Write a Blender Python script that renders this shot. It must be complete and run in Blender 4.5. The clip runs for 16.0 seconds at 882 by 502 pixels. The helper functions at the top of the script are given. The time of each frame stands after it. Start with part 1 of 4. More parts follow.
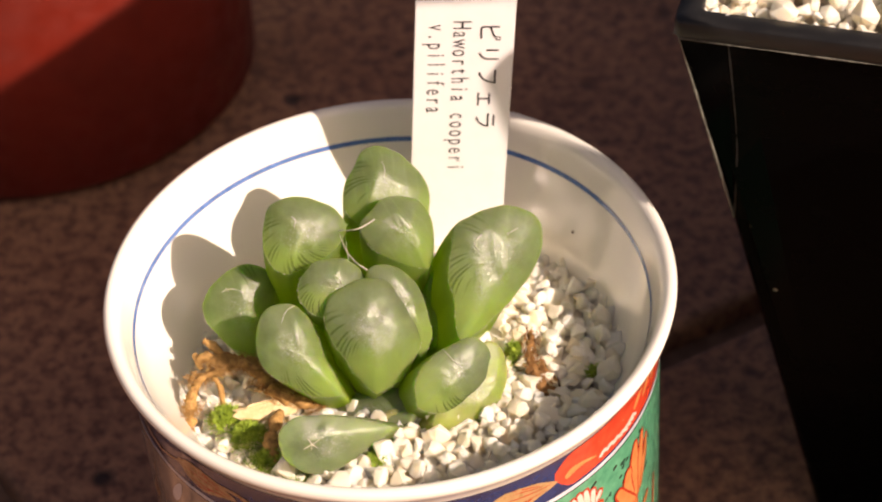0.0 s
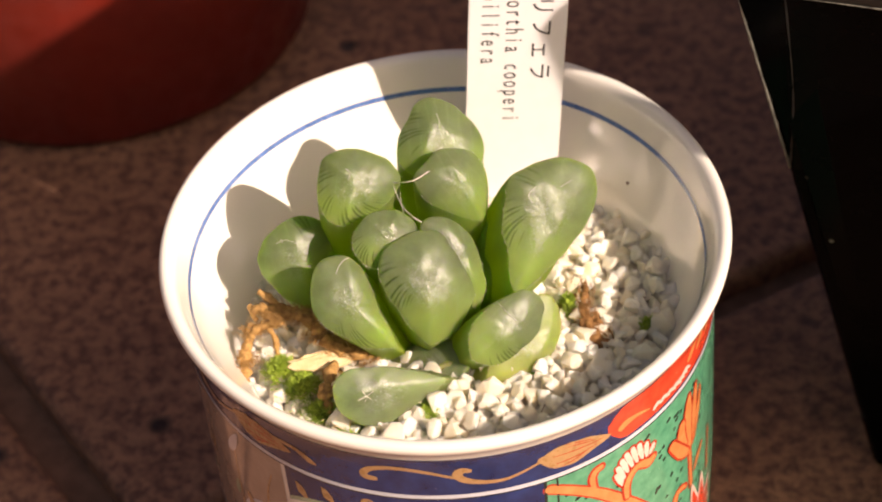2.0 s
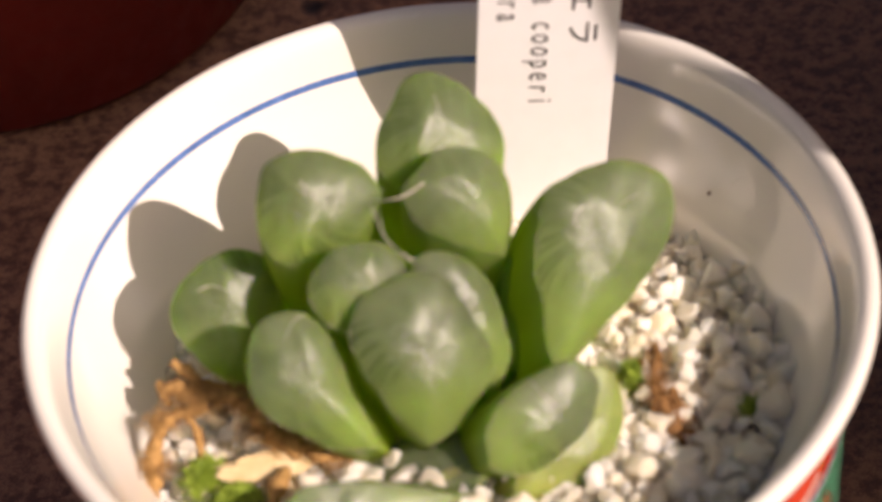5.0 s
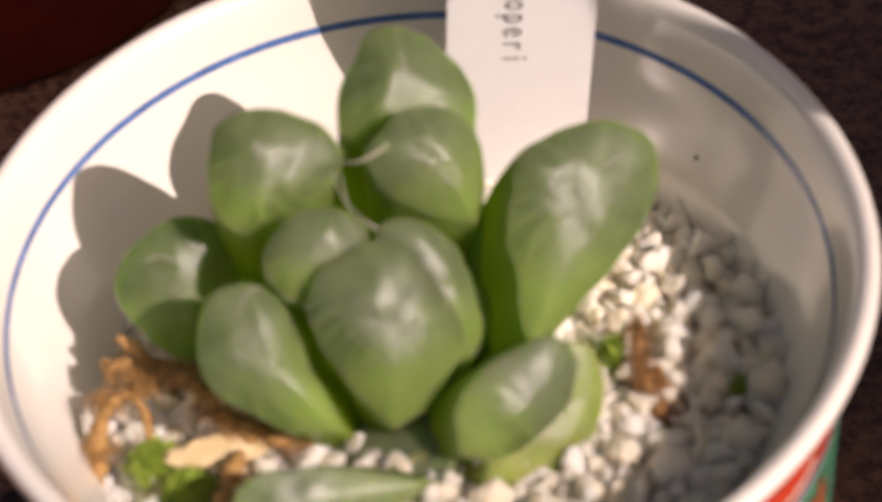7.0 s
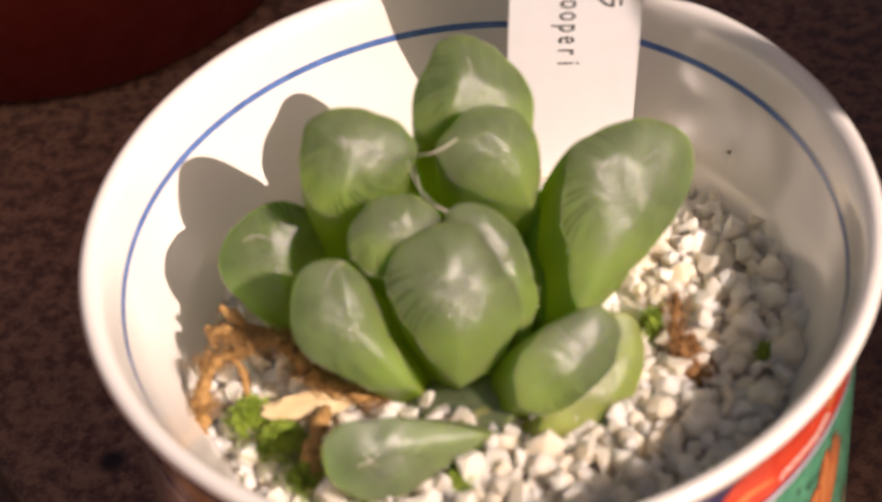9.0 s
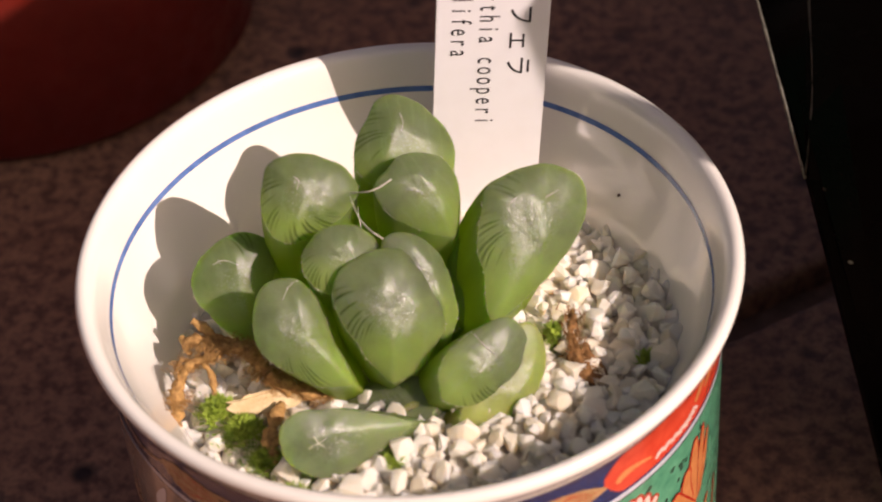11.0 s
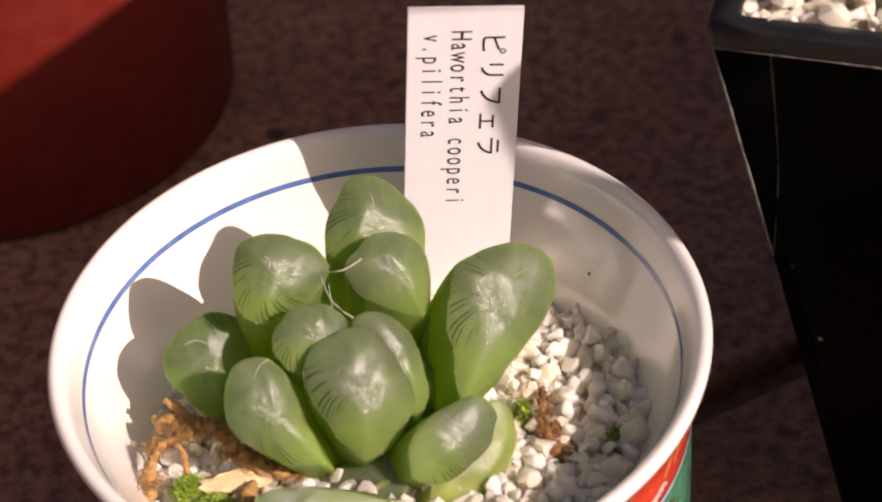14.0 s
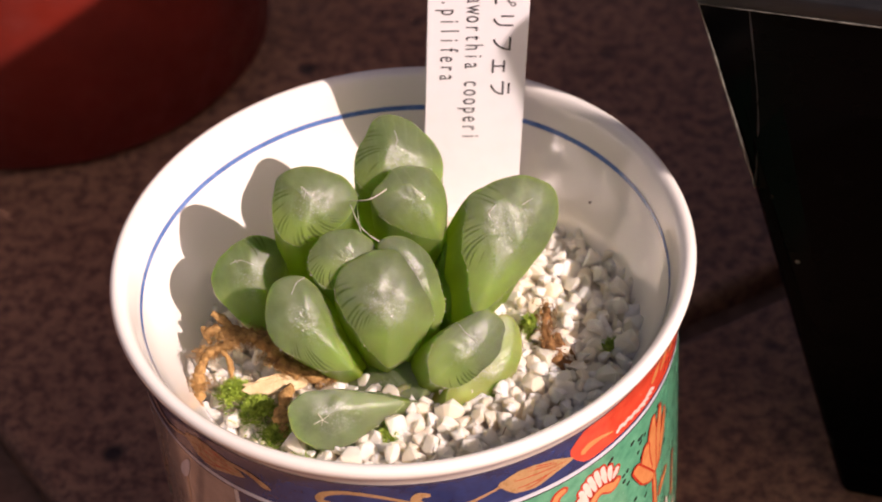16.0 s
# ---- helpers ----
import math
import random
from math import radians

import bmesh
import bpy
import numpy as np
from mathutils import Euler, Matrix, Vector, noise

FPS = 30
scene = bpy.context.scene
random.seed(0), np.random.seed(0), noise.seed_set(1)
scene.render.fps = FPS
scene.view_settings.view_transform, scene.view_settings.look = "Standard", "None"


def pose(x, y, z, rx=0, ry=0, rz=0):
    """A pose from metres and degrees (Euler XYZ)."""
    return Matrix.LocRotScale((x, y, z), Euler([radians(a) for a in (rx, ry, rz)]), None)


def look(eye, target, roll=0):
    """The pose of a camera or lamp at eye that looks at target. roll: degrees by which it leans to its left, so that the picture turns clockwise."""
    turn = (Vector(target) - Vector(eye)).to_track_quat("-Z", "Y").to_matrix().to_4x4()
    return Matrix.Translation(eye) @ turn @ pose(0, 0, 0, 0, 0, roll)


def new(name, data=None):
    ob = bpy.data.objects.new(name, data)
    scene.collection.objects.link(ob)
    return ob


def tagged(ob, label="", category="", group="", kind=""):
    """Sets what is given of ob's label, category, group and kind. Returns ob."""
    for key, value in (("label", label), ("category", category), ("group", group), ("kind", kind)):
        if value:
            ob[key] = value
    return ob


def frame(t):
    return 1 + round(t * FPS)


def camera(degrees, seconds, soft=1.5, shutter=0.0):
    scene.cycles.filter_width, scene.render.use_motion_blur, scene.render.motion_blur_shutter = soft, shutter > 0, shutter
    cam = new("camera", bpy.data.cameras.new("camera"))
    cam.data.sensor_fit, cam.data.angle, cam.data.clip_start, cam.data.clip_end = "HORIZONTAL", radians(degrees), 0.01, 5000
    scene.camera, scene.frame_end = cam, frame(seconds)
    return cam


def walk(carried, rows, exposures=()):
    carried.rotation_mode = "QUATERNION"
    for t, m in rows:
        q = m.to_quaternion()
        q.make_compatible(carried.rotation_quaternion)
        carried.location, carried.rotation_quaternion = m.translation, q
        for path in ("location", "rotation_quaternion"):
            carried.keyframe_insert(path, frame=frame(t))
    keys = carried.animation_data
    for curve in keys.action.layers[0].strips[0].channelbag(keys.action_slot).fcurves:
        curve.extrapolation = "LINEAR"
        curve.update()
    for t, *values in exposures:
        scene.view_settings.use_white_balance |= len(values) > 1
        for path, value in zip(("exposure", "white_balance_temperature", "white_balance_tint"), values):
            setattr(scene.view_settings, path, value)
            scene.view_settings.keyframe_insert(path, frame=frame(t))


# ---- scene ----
Z = 0.075          # height of the cup's rim
G = -0.015         # height of the paving
MM = 0.001

# ---- camera ----
cam = camera(24.0, 16.0, soft=2.0)
cam.data.dof.use_dof = True                  # focused once, on the plant as first seen
cam.data.dof.focus_distance, cam.data.dof.aperture_fstop = 0.301, 34.0
PATH = [
    (0.0, look((0.0024, -0.2342, 0.2949), (0.0084, 0.0011, 0.0782), -4.48)),
    (0.5, look((0.0013, -0.2325, 0.2947), (0.0019, 0.0014, 0.0763), -5.15)),
    (1.0, look((0.0026, -0.2314, 0.2949), (-0.0001, -0.0019, 0.0719), -5.82)),
    (1.5, look((0.0015, -0.2331, 0.2966), (-0.0026, -0.0054, 0.0719), -6.15)),
    (2.0, look((0.0032, -0.2328, 0.2966), (-0.0006, -0.0034, 0.0734), -6.05)),
    (2.5, look((0.0034, -0.2326, 0.2963), (0.0010, -0.0023, 0.0741), -6.01)),
    (3.0, look((0.0025, -0.2337, 0.2963), (-0.0006, -0.0025, 0.0751), -6.10)),
    (5.5, look((0.0006, -0.1416, 0.2205), (-0.0005, 0.0842, -0.0062), -6.11)),
    (6.0, look((0.0007, -0.1418, 0.2213), (-0.0013, 0.0864, -0.0030), -6.23)),
    (6.5, look((0.0000, -0.1406, 0.2192), (0.0025, 0.0897, -0.0030), -5.40)),
    (7.0, look((0.0020, -0.1410, 0.2164), (0.0030, 0.0829, -0.0122), -5.68)),
    (7.5, look((0.0017, -0.1419, 0.2175), (0.0019, 0.0747, -0.0181), -5.76)),
    (8.0, look((0.0025, -0.1417, 0.2172), (0.0001, 0.0781, -0.0153), -6.25)),
    (8.5, look((0.0012, -0.1497, 0.2258), (-0.0051, 0.0709, -0.0059), -6.63)),
    (9.0, look((0.0017, -0.1625, 0.2357), (-0.0067, 0.0618, 0.0076), -7.14)),
    (9.5, look((0.0005, -0.1756, 0.2444), (-0.0034, 0.0530, 0.0204), -5.99)),
    (10.0, look((-0.0001, -0.1893, 0.2560), (0.0011, 0.0411, 0.0339), -4.98)),
    (12.5, look((0.0027, -0.2042, 0.2655), (0.0089, 0.0326, 0.0504), -4.63)),
    (13.0, look((0.0039, -0.2028, 0.2643), (0.0107, 0.0359, 0.0513), -4.59)),
    (13.5, look((0.0044, -0.2039, 0.2647), (0.0133, 0.0358, 0.0529), -4.47)),
    (14.0, look((0.0030, -0.2031, 0.2646), (0.0103, 0.0377, 0.0540), -4.58)),
    (14.5, look((0.0034, -0.2015, 0.2641), (0.0078, 0.0380, 0.0520), -4.85)),
    (15.0, look((0.0035, -0.2013, 0.2631), (0.0086, 0.0363, 0.0488), -4.80)),
    (15.5, look((0.0030, -0.2001, 0.2635), (0.0064, 0.0345, 0.0459), -4.79)),
    (16.0, look((0.0039, -0.2292, 0.2897), (0.0060, 0.0036, 0.0701), -5.13)),
]
walk(cam, PATH, exposures=[(0.0, 0.30, 7370, 25), (3.2, 0.29, 7370, 25), (5.5, -0.12, 6770, 28), (6.5, -0.29, 6670, 28), (7.0, -0.23, 6670, 29), (7.5, 0.07, 6870, 31), (8.0, 0.22, 6970, 32), (8.5, 0.13, 6970, 31), (9.0, -0.07, 6870, 30), (10.0, -0.18, 6870, 30), (12.5, -0.10, 6670, 32), (14.0, -0.05, 6670, 32), (15.0, -0.05, 6670, 32), (16.0, 0.06, 6670, 34)])

# ---- light ----
SUN_AZ, SUN_EL = -39.0, 38.0      # degrees, from +x towards +y; over the horizon
world = bpy.data.worlds.new("sky")
world.use_nodes = True
scene.world = world
wn = world.node_tree.nodes
sky = wn.new("ShaderNodeTexSky")
sky.sky_type, sky.sun_disc = "NISHITA", False
sky.dust_density, sky.ozone_density = 7.0, 0.0
sky.sun_elevation, sky.sun_rotation = radians(SUN_EL), radians(90 - SUN_AZ)
world.node_tree.links.new(sky.outputs[0], wn["Background"].inputs[0])
wn["Background"].inputs[1].default_value = 0.053
sun = new("sun", bpy.data.lights.new("sun", "SUN"))
sun.data.energy, sun.data.angle, sun.data.color = 5.0, radians(0.5), (1.0, 0.92, 0.80)
SUN_DIR = Vector((math.cos(radians(SUN_AZ)) * math.cos(radians(SUN_EL)), math.sin(radians(SUN_AZ)) * math.cos(radians(SUN_EL)), math.sin(radians(SUN_EL))))
sun.matrix_world = look(SUN_DIR * 2, (0, 0, 0))


# ---- materials ----
class Mat:
    """A node material with short calls."""

    def __init__(self, name, **values):
        self.m = bpy.data.materials.new(name)
        self.m.use_nodes = True
        self.n, self.l = self.m.node_tree.nodes, self.m.node_tree.links
        self.b = self.n["Principled BSDF"]
        for key, value in values.items():
            self.b.inputs[key.replace("_", " ")].default_value = (*value, 1) if isinstance(value, tuple) and len(value) == 3 and "olor" in key else value

    def node(self, kind, **inputs):
        nd = self.n.new("ShaderNode" + kind)
        for key, value in inputs.items():
            self.put(nd.inputs[int(key[1:]) if key[0] == "i" and key[1:].isdigit() else key.replace("_", " ")], value)
        return nd

    def put(self, socket, value):
        if isinstance(value, bpy.types.NodeSocket):
            self.l.new(value, socket)
        elif isinstance(value, tuple) and len(value) == 3 and socket.type == "RGBA":
            socket.default_value = (*value, 1)
        else:
            socket.default_value = value

    def place(self, kind="Object"):
        return self.node("TexCoord").outputs[kind]

    def noise(self, scale, detail=4, rough=0.55, at=None, warp=0.0):
        return self.node("TexNoise", Vector=at or self.place(), Scale=scale, Detail=detail, Roughness=rough, Distortion=warp).outputs["Fac"]

    def ramp(self, fac, *stops):
        nd = self.node("ValToRGB", Fac=fac)
        while len(nd.color_ramp.elements) < len(stops):
            nd.color_ramp.elements.new(0.5)
        for el, (p, c) in zip(nd.color_ramp.elements, stops):
            el.position, el.color = p, ((c, c, c, 1) if isinstance(c, (int, float)) else (*c, 1))
        return nd.outputs[0]

    def mix(self, fac, a, b, blend="MIX"):
        nd = self.n.new("ShaderNodeMix")
        nd.data_type, nd.blend_type = "RGBA", blend
        self.put(nd.inputs[0], fac), self.put(nd.inputs[6], a), self.put(nd.inputs[7], b)
        return nd.outputs[2]

    def math(self, op, a, b=0.0, c=0.0, clamp=False):
        nd = self.n.new("ShaderNodeMath")
        nd.operation, nd.use_clamp = op, clamp
        for i, v in enumerate((a, b, c)):
            self.put(nd.inputs[i], v)
        return nd.outputs[0]

    def bump(self, height, strength=0.3, distance=0.0002):
        self.put(self.b.inputs["Normal"], self.node("Bump", Strength=strength, Distance=distance, Height=height).outputs[0])

    def set(self, **values):
        for key, value in values.items():
            self.put(self.b.inputs[key.replace("_", " ")], value)
        return self


def porcelain(name, tint=(0.845, 0.815, 0.735)):
    k = Mat(name, Roughness=0.12, IOR=1.5, Coat_Weight=0.6, Coat_Roughness=0.08, Coat_IOR=1.5)
    stain = k.noise(60, 5)
    k.set(Base_Color=k.mix(k.ramp(stain, (0.35, 0.0), (0.8, 0.25)), tint, tuple(c * f for c, f in zip(tint, (0.93, 0.9, 0.84)))),
          Roughness=k.ramp(k.noise(220, 3), (0.3, 0.09), (0.8, 0.22)))
    k.bump(k.noise(90, 2), 0.05, 0.0003)
    return k.m


def glaze(name, colour, dark, scale=420, rough=0.16):
    """Painted enamel, brushed unevenly."""
    k = Mat(name, Coat_Weight=0.5, Coat_Roughness=0.08)
    k.set(Base_Color=k.mix(k.ramp(k.noise(scale, 4, 0.6), (0.3, 0.0), (0.75, 1.0)), dark, colour),
          Roughness=k.ramp(k.noise(900, 2), (0.3, rough * 0.7), (0.8, rough * 1.8)))
    k.bump(k.noise(700, 3), 0.08, 0.0001)
    return k.m


WHITE = porcelain("white_porcelain")
BLUE_RING = glaze("underglaze_blue", (0.12, 0.23, 0.53), (0.06, 0.13, 0.33))
NAVY = glaze("navy_enamel", (0.015, 0.040, 0.150), (0.006, 0.015, 0.070), 300)
GREEN = glaze("green_enamel", (0.12, 0.40, 0.23), (0.05, 0.25, 0.14))
RED = glaze("red_enamel", (0.72, 0.085, 0.035), (0.6, 0.05, 0.022))
ORANGE = glaze("orange_enamel", (0.72, 0.29, 0.10), (0.58, 0.20, 0.06))
GOLD = glaze("gold_paint", (0.50, 0.30, 0.13), (0.36, 0.20, 0.08), rough=0.28)
PINK = glaze("pale_pink_enamel", (0.84, 0.66, 0.58), (0.78, 0.50, 0.40))
DARK = glaze("dark_outline", (0.012, 0.03, 0.028), (0.008, 0.015, 0.015))
LINE_RED = glaze("red_outline", (0.55, 0.05, 0.02), (0.4, 0.03, 0.015))
PALE = glaze("pale_blue_white", (0.66, 0.68, 0.72), (0.55, 0.57, 0.63))
TAN = glaze("dull_brown_paint", (0.46, 0.37, 0.30), (0.30, 0.23, 0.18), 160)
LEAF_PAINT = glaze("pale_green_paint", (0.42, 0.50, 0.34), (0.32, 0.40, 0.26))


def leaf_material(name, window, body, line, stripes=1.0, clear=0.30):
    """A succulent leaf: a milky see-through window with dark veins that run in from its margin, a fresh green body behind."""
    k = Mat(name, Subsurface_Radius=(0.55, 1.0, 0.16), Subsurface_Scale=0.0075, IOR=1.42, Coat_IOR=1.8)
    face, back, polar = k.node("UVMap"), k.node("UVMap"), k.node("UVMap")
    face.uv_map, back.uv_map, polar.uv_map = "face", "back", "polar"
    x = k.node("SeparateXYZ", Vector=face.outputs[0]).outputs[0]
    y = k.node("SeparateXYZ", Vector=face.outputs[0]).outputs[1]
    deep = k.node("SeparateXYZ", Vector=back.outputs[0]).outputs[0]
    strong = k.node("SeparateXYZ", Vector=back.outputs[0]).outputs[1]
    turn = k.node("SeparateXYZ", Vector=polar.outputs[0]).outputs[0]
    rho = k.node("SeparateXYZ", Vector=polar.outputs[0]).outputs[1]
    rnd = k.node("ObjectInfo").outputs["Random"]
    wob = k.math("SUBTRACT", k.noise(170, 3), 0.5)
    front = k.ramp(deep, (0.0, 1.0), (0.04, 0.0))
    # milky window towards the blunt end, fresh green towards the point
    top = k.ramp(k.math("ADD", x, k.math("MULTIPLY", wob, 0.35)), (0.42, 1.0), (0.80, 0.0))
    cloud = k.ramp(k.noise(300, 6, 0.66), (0.34, 0.0), (0.70, 1.0))
    win = k.mix(cloud, tuple(c * 0.80 for c in window), tuple(c * 1.28 for c in window))
    low = tuple(a * 0.70 + b * 0.48 for a, b in zip(window, body))
    lower = k.mix(k.ramp(k.noise(150, 4), (0.3, 0.0), (0.75, 1.0)), tuple(c * 0.9 for c in low), tuple(c * 1.25 for c in low))
    colour = k.mix(top, lower, win)
    # faint pale ribs along the leaf
    rib = k.math("ABSOLUTE", k.math("SUBTRACT", k.math("FRACT", k.math("ADD", k.math("MULTIPLY", y, 9.0), k.math("MULTIPLY", wob, 1.6))), 0.5))
    rib = k.math("MULTIPLY", k.ramp(rib, (0.03, 1.0), (0.16, 0.0)), k.ramp(k.noise(110, 2), (0.45, 0.0), (0.62, 0.30)))
    colour = k.mix(rib, colour, tuple(min(1.0, c * 1.7) for c in window))
    flesh = k.mix(k.ramp(k.noise(120, 3), (0.3, 0.0), (0.75, 1.0)), body, tuple(c * 0.7 for c in body))
    colour = k.mix(k.ramp(deep, (0.02, 0.0), (0.18, 1.0)), colour, flesh)
    # a thin pale margin
    edge = k.math("MULTIPLY", k.ramp(rho, (0.93, 0.0), (0.985, 0.16)), k.math("MULTIPLY", front, k.ramp(k.noise(420, 2), (0.40, 0.2), (0.6, 1.0))))
    colour = k.mix(edge, colour, tuple(min(1.0, c * 1.5 + 0.05) for c in body))
    # dark veins, each of its own length, running inwards from the margin
    lane = k.math("ADD", k.math("MULTIPLY", turn, 44.0), k.math("ADD", k.math("MULTIPLY", wob, 1.1), k.math("MULTIPLY", k.math("SUBTRACT", 1.0, rho), 7.0)))
    own = k.node("TexWhiteNoise", Vector=k.node("CombineXYZ", X=k.math("FLOOR", lane), Y=k.math("FLOOR", k.math("MULTIPLY", rnd, 91.0))).outputs[0]).outputs["Value"]
    thin = k.math("ABSOLUTE", k.math("SUBTRACT", k.math("FRACT", lane), 0.5))
    start = k.math("SUBTRACT", 0.82, k.math("MULTIPLY", own, 0.40))
    along = k.math("MULTIPLY", k.math("SUBTRACT", rho, start), 7.0, clamp=True)
    width = k.math("ADD", 0.10, k.math("MULTIPLY", along, k.math("MULTIPLY", own, 0.24)))
    vein = k.math("SUBTRACT", 1.0, k.math("DIVIDE", thin, width), clamp=True)
    vein = k.math("MULTIPLY", k.math("MULTIPLY", k.math("POWER", vein, 0.5), along), k.ramp(rho, (0.955, 1.0), (1.0, 0.2)))
    mask = k.math("MULTIPLY", k.math("MULTIPLY", vein, strong), k.math("MULTIPLY", k.ramp(own, (0.12, 0.25), (0.4, 1.0)), 0.95 * stripes))
    colour = k.mix(k.math("MULTIPLY", mask, front), colour, line)
    # the crystalline tip of the window; pale flecks in its colour paint the sparkle
    tip = k.math("MULTIPLY", k.ramp(k.math("ADD", rho, k.math("MULTIPLY", wob, 0.8)), (0.22, 1.0), (0.58, 0.0)), front)
    fleck = k.math("MULTIPLY", k.ramp(k.noise(3300, 3, 0.6), (0.54, 0.0), (0.66, 1.0)), tip)
    colour = k.mix(k.math("MULTIPLY", fleck, 0.45), colour, (0.50, 0.51, 0.44))
    glint = k.ramp(k.math("ADD", k.math("MULTIPLY", k.noise(3000, 2, 0.5), 0.65), k.math("MULTIPLY", k.noise(800, 3), 0.35)), (0.45, 0.10), (0.56, 1.0))
    rough = k.mix(tip, k.ramp(k.noise(1500, 3), (0.3, 0.34), (0.75, 0.52)), (0.30, 0.30, 0.30))
    k.set(Base_Color=colour, Subsurface_Weight=0.85, Coat_Weight=k.math("ADD", 0.10, k.math("MULTIPLY", k.math("MULTIPLY", tip, glint), 0.90)), Coat_Roughness=k.mix(tip, (0.36, 0.36, 0.36), (0.21, 0.21, 0.21)), Roughness=rough, Specular_IOR_Level=0.36)
    grain = k.math("ADD", k.math("MULTIPLY", k.noise(5200, 2, 0.5), k.math("ADD", 0.05, k.math("MULTIPLY", tip, 0.55))), k.math("ADD", k.math("MULTIPLY", k.noise(330, 3), 0.45), k.math("MULTIPLY", mask, -0.5)))
    k.bump(grain, 0.45, 0.00022)
    crystal = k.math("ADD", grain, k.math("MULTIPLY", k.node("TexVoronoi", Vector=k.place(), Scale=3600.0).outputs["Distance"], k.math("MULTIPLY", tip, 0.46)))
    k.put(k.b.inputs["Coat Normal"], k.node("Bump", Strength=0.6, Distance=0.00022, Height=crystal).outputs[0])
    # light that passes through the juicy tissue
    through_light = k.node("BsdfTranslucent", Color=k.mix(0.5, colour, tuple(min(1.0, c * 3.0) for c in body)))
    both = k.node("MixShader", Fac=k.math("ADD", clear, k.math("MULTIPLY", k.ramp(deep, (0.03, 0.0), (0.25, 1.0)), 0.22)))
    k.l.new(k.b.outputs[0], both.inputs[1])
    k.l.new(through_light.outputs[0], both.inputs[2])
    k.l.new(both.outputs[0], k.n["Material Output"].inputs["Surface"])
    return k.m


LEAF = leaf_material("succulent_leaf", (0.138, 0.178, 0.085), (0.252, 0.385, 0.035), (0.020, 0.048, 0.014))
# leaf flesh in a brighter lime, with light shining through put into the colour
LEAF_DEEP = leaf_material("succulent_leaf_deep", (0.16, 0.30, 0.03), (0.25, 0.43, 0.025), (0.04, 0.10, 0.02), 0.4)
LEAF_PLAIN = leaf_material("succulent_leaf_plain", (0.146, 0.192, 0.090), (0.17, 0.22, 0.075), (0.05, 0.09, 0.035), 0.5, 0.14)
LEAF_YELLOW = leaf_material("yellowing_leaf", (0.27, 0.345, 0.095), (0.31, 0.38, 0.075), (0.14, 0.18, 0.045), 0.5)


def stone_material():
    k = Mat("white_stone", Roughness=0.7, Subsurface_Weight=0.8, Subsurface_Radius=(1.0, 0.9, 0.75), Subsurface_Scale=0.0022)
    rnd = k.node("ObjectInfo").outputs["Random"]
    isl = k.node("NewGeometry").outputs["Random Per Island"]
    mixed = k.math("FRACT", k.math("ADD", rnd, isl))
    tone = k.ramp(mixed, (0.0, (0.88, 0.75, 0.55)), (0.25, (0.95, 0.87, 0.70)), (0.6, (0.96, 0.90, 0.77)), (1.0, (0.90, 0.77, 0.56)))
    k.set(Base_Color=k.mix(k.ramp(k.noise(900, 5, 0.65), (0.45, 0.0), (0.85, 0.5)), tone, (0.74, 0.62, 0.45)))
    k.bump(k.noise(1700, 4), 0.5, 0.0002)
    return k.m


STONE = stone_material()


def soil_material():
    k = Mat("damp_grit", Roughness=0.9)
    k.set(Base_Color=k.ramp(k.noise(700, 5), (0.3, (0.48, 0.41, 0.31)), (0.7, (0.80, 0.72, 0.59))))
    k.bump(k.noise(900, 4), 0.8, 0.0006)
    return k.m


def organic(name, dark, light, scale=900, rough=0.85):
    k = Mat(name, Roughness=rough)
    k.set(Base_Color=k.ramp(k.noise(scale, 5, 0.65), (0.3, dark), (0.72, light)))
    k.bump(k.noise(scale * 2, 4), 0.7, 0.0003)
    return k.m


SOIL = soil_material()
ROOT = organic("dry_sphagnum", (0.18, 0.082, 0.020), (0.64, 0.38, 0.125), 1100)
RUST = organic("rusty_bark", (0.13, 0.055, 0.016), (0.52, 0.27, 0.09))
CHIP = organic("pale_wood", (0.60, 0.44, 0.21), (0.82, 0.67, 0.40), 500)
MOSS = organic("moss", (0.12, 0.22, 0.012), (0.46, 0.60, 0.07), 700, 0.6)
HAIR = organic("dry_awn", (0.55, 0.50, 0.38), (0.72, 0.68, 0.56), 800, 0.5)


def tile_material():
    k = Mat("brown_stone_tile", Roughness=0.7)
    at = k.node("VectorMath", i0=k.place(), i1=k.node("ObjectInfo").outputs["Location"]).outputs[0]
    big = k.noise(24, 5, 0.6, at, 0.6)
    fine = k.noise(330, 6, 0.72, at)
    base = k.mix(k.ramp(big, (0.3, 0.0), (0.72, 1.0)), (0.285, 0.138, 0.077), (0.455, 0.242, 0.142))
    base = k.mix(k.ramp(fine, (0.40, 0.9), (0.60, 0.0)), base, (0.105, 0.044, 0.028))
    pit = k.node("TexVoronoi", Vector=at, Scale=75.0, Randomness=1.0).outputs["Distance"]
    spot = k.math("MULTIPLY", k.ramp(pit, (0.10, 1.0), (0.24, 0.0)), k.ramp(k.noise(30, 2, 0.5, at), (0.5, 0.0), (0.62, 1.0)))
    base = k.mix(spot, base, (0.022, 0.011, 0.009))
    k.set(Base_Color=base, Roughness=k.ramp(fine, (0.3, 0.5), (0.7, 0.85)))
    k.bump(k.math("ADD", k.math("MULTIPLY", fine, 0.6), k.math("MULTIPLY", spot, -0.8)), 0.6, 0.0008)
    return k.m


TILE = tile_material()
MORTAR = organic("dark_mortar", (0.12, 0.067, 0.046), (0.24, 0.135, 0.092), 160, 0.9)


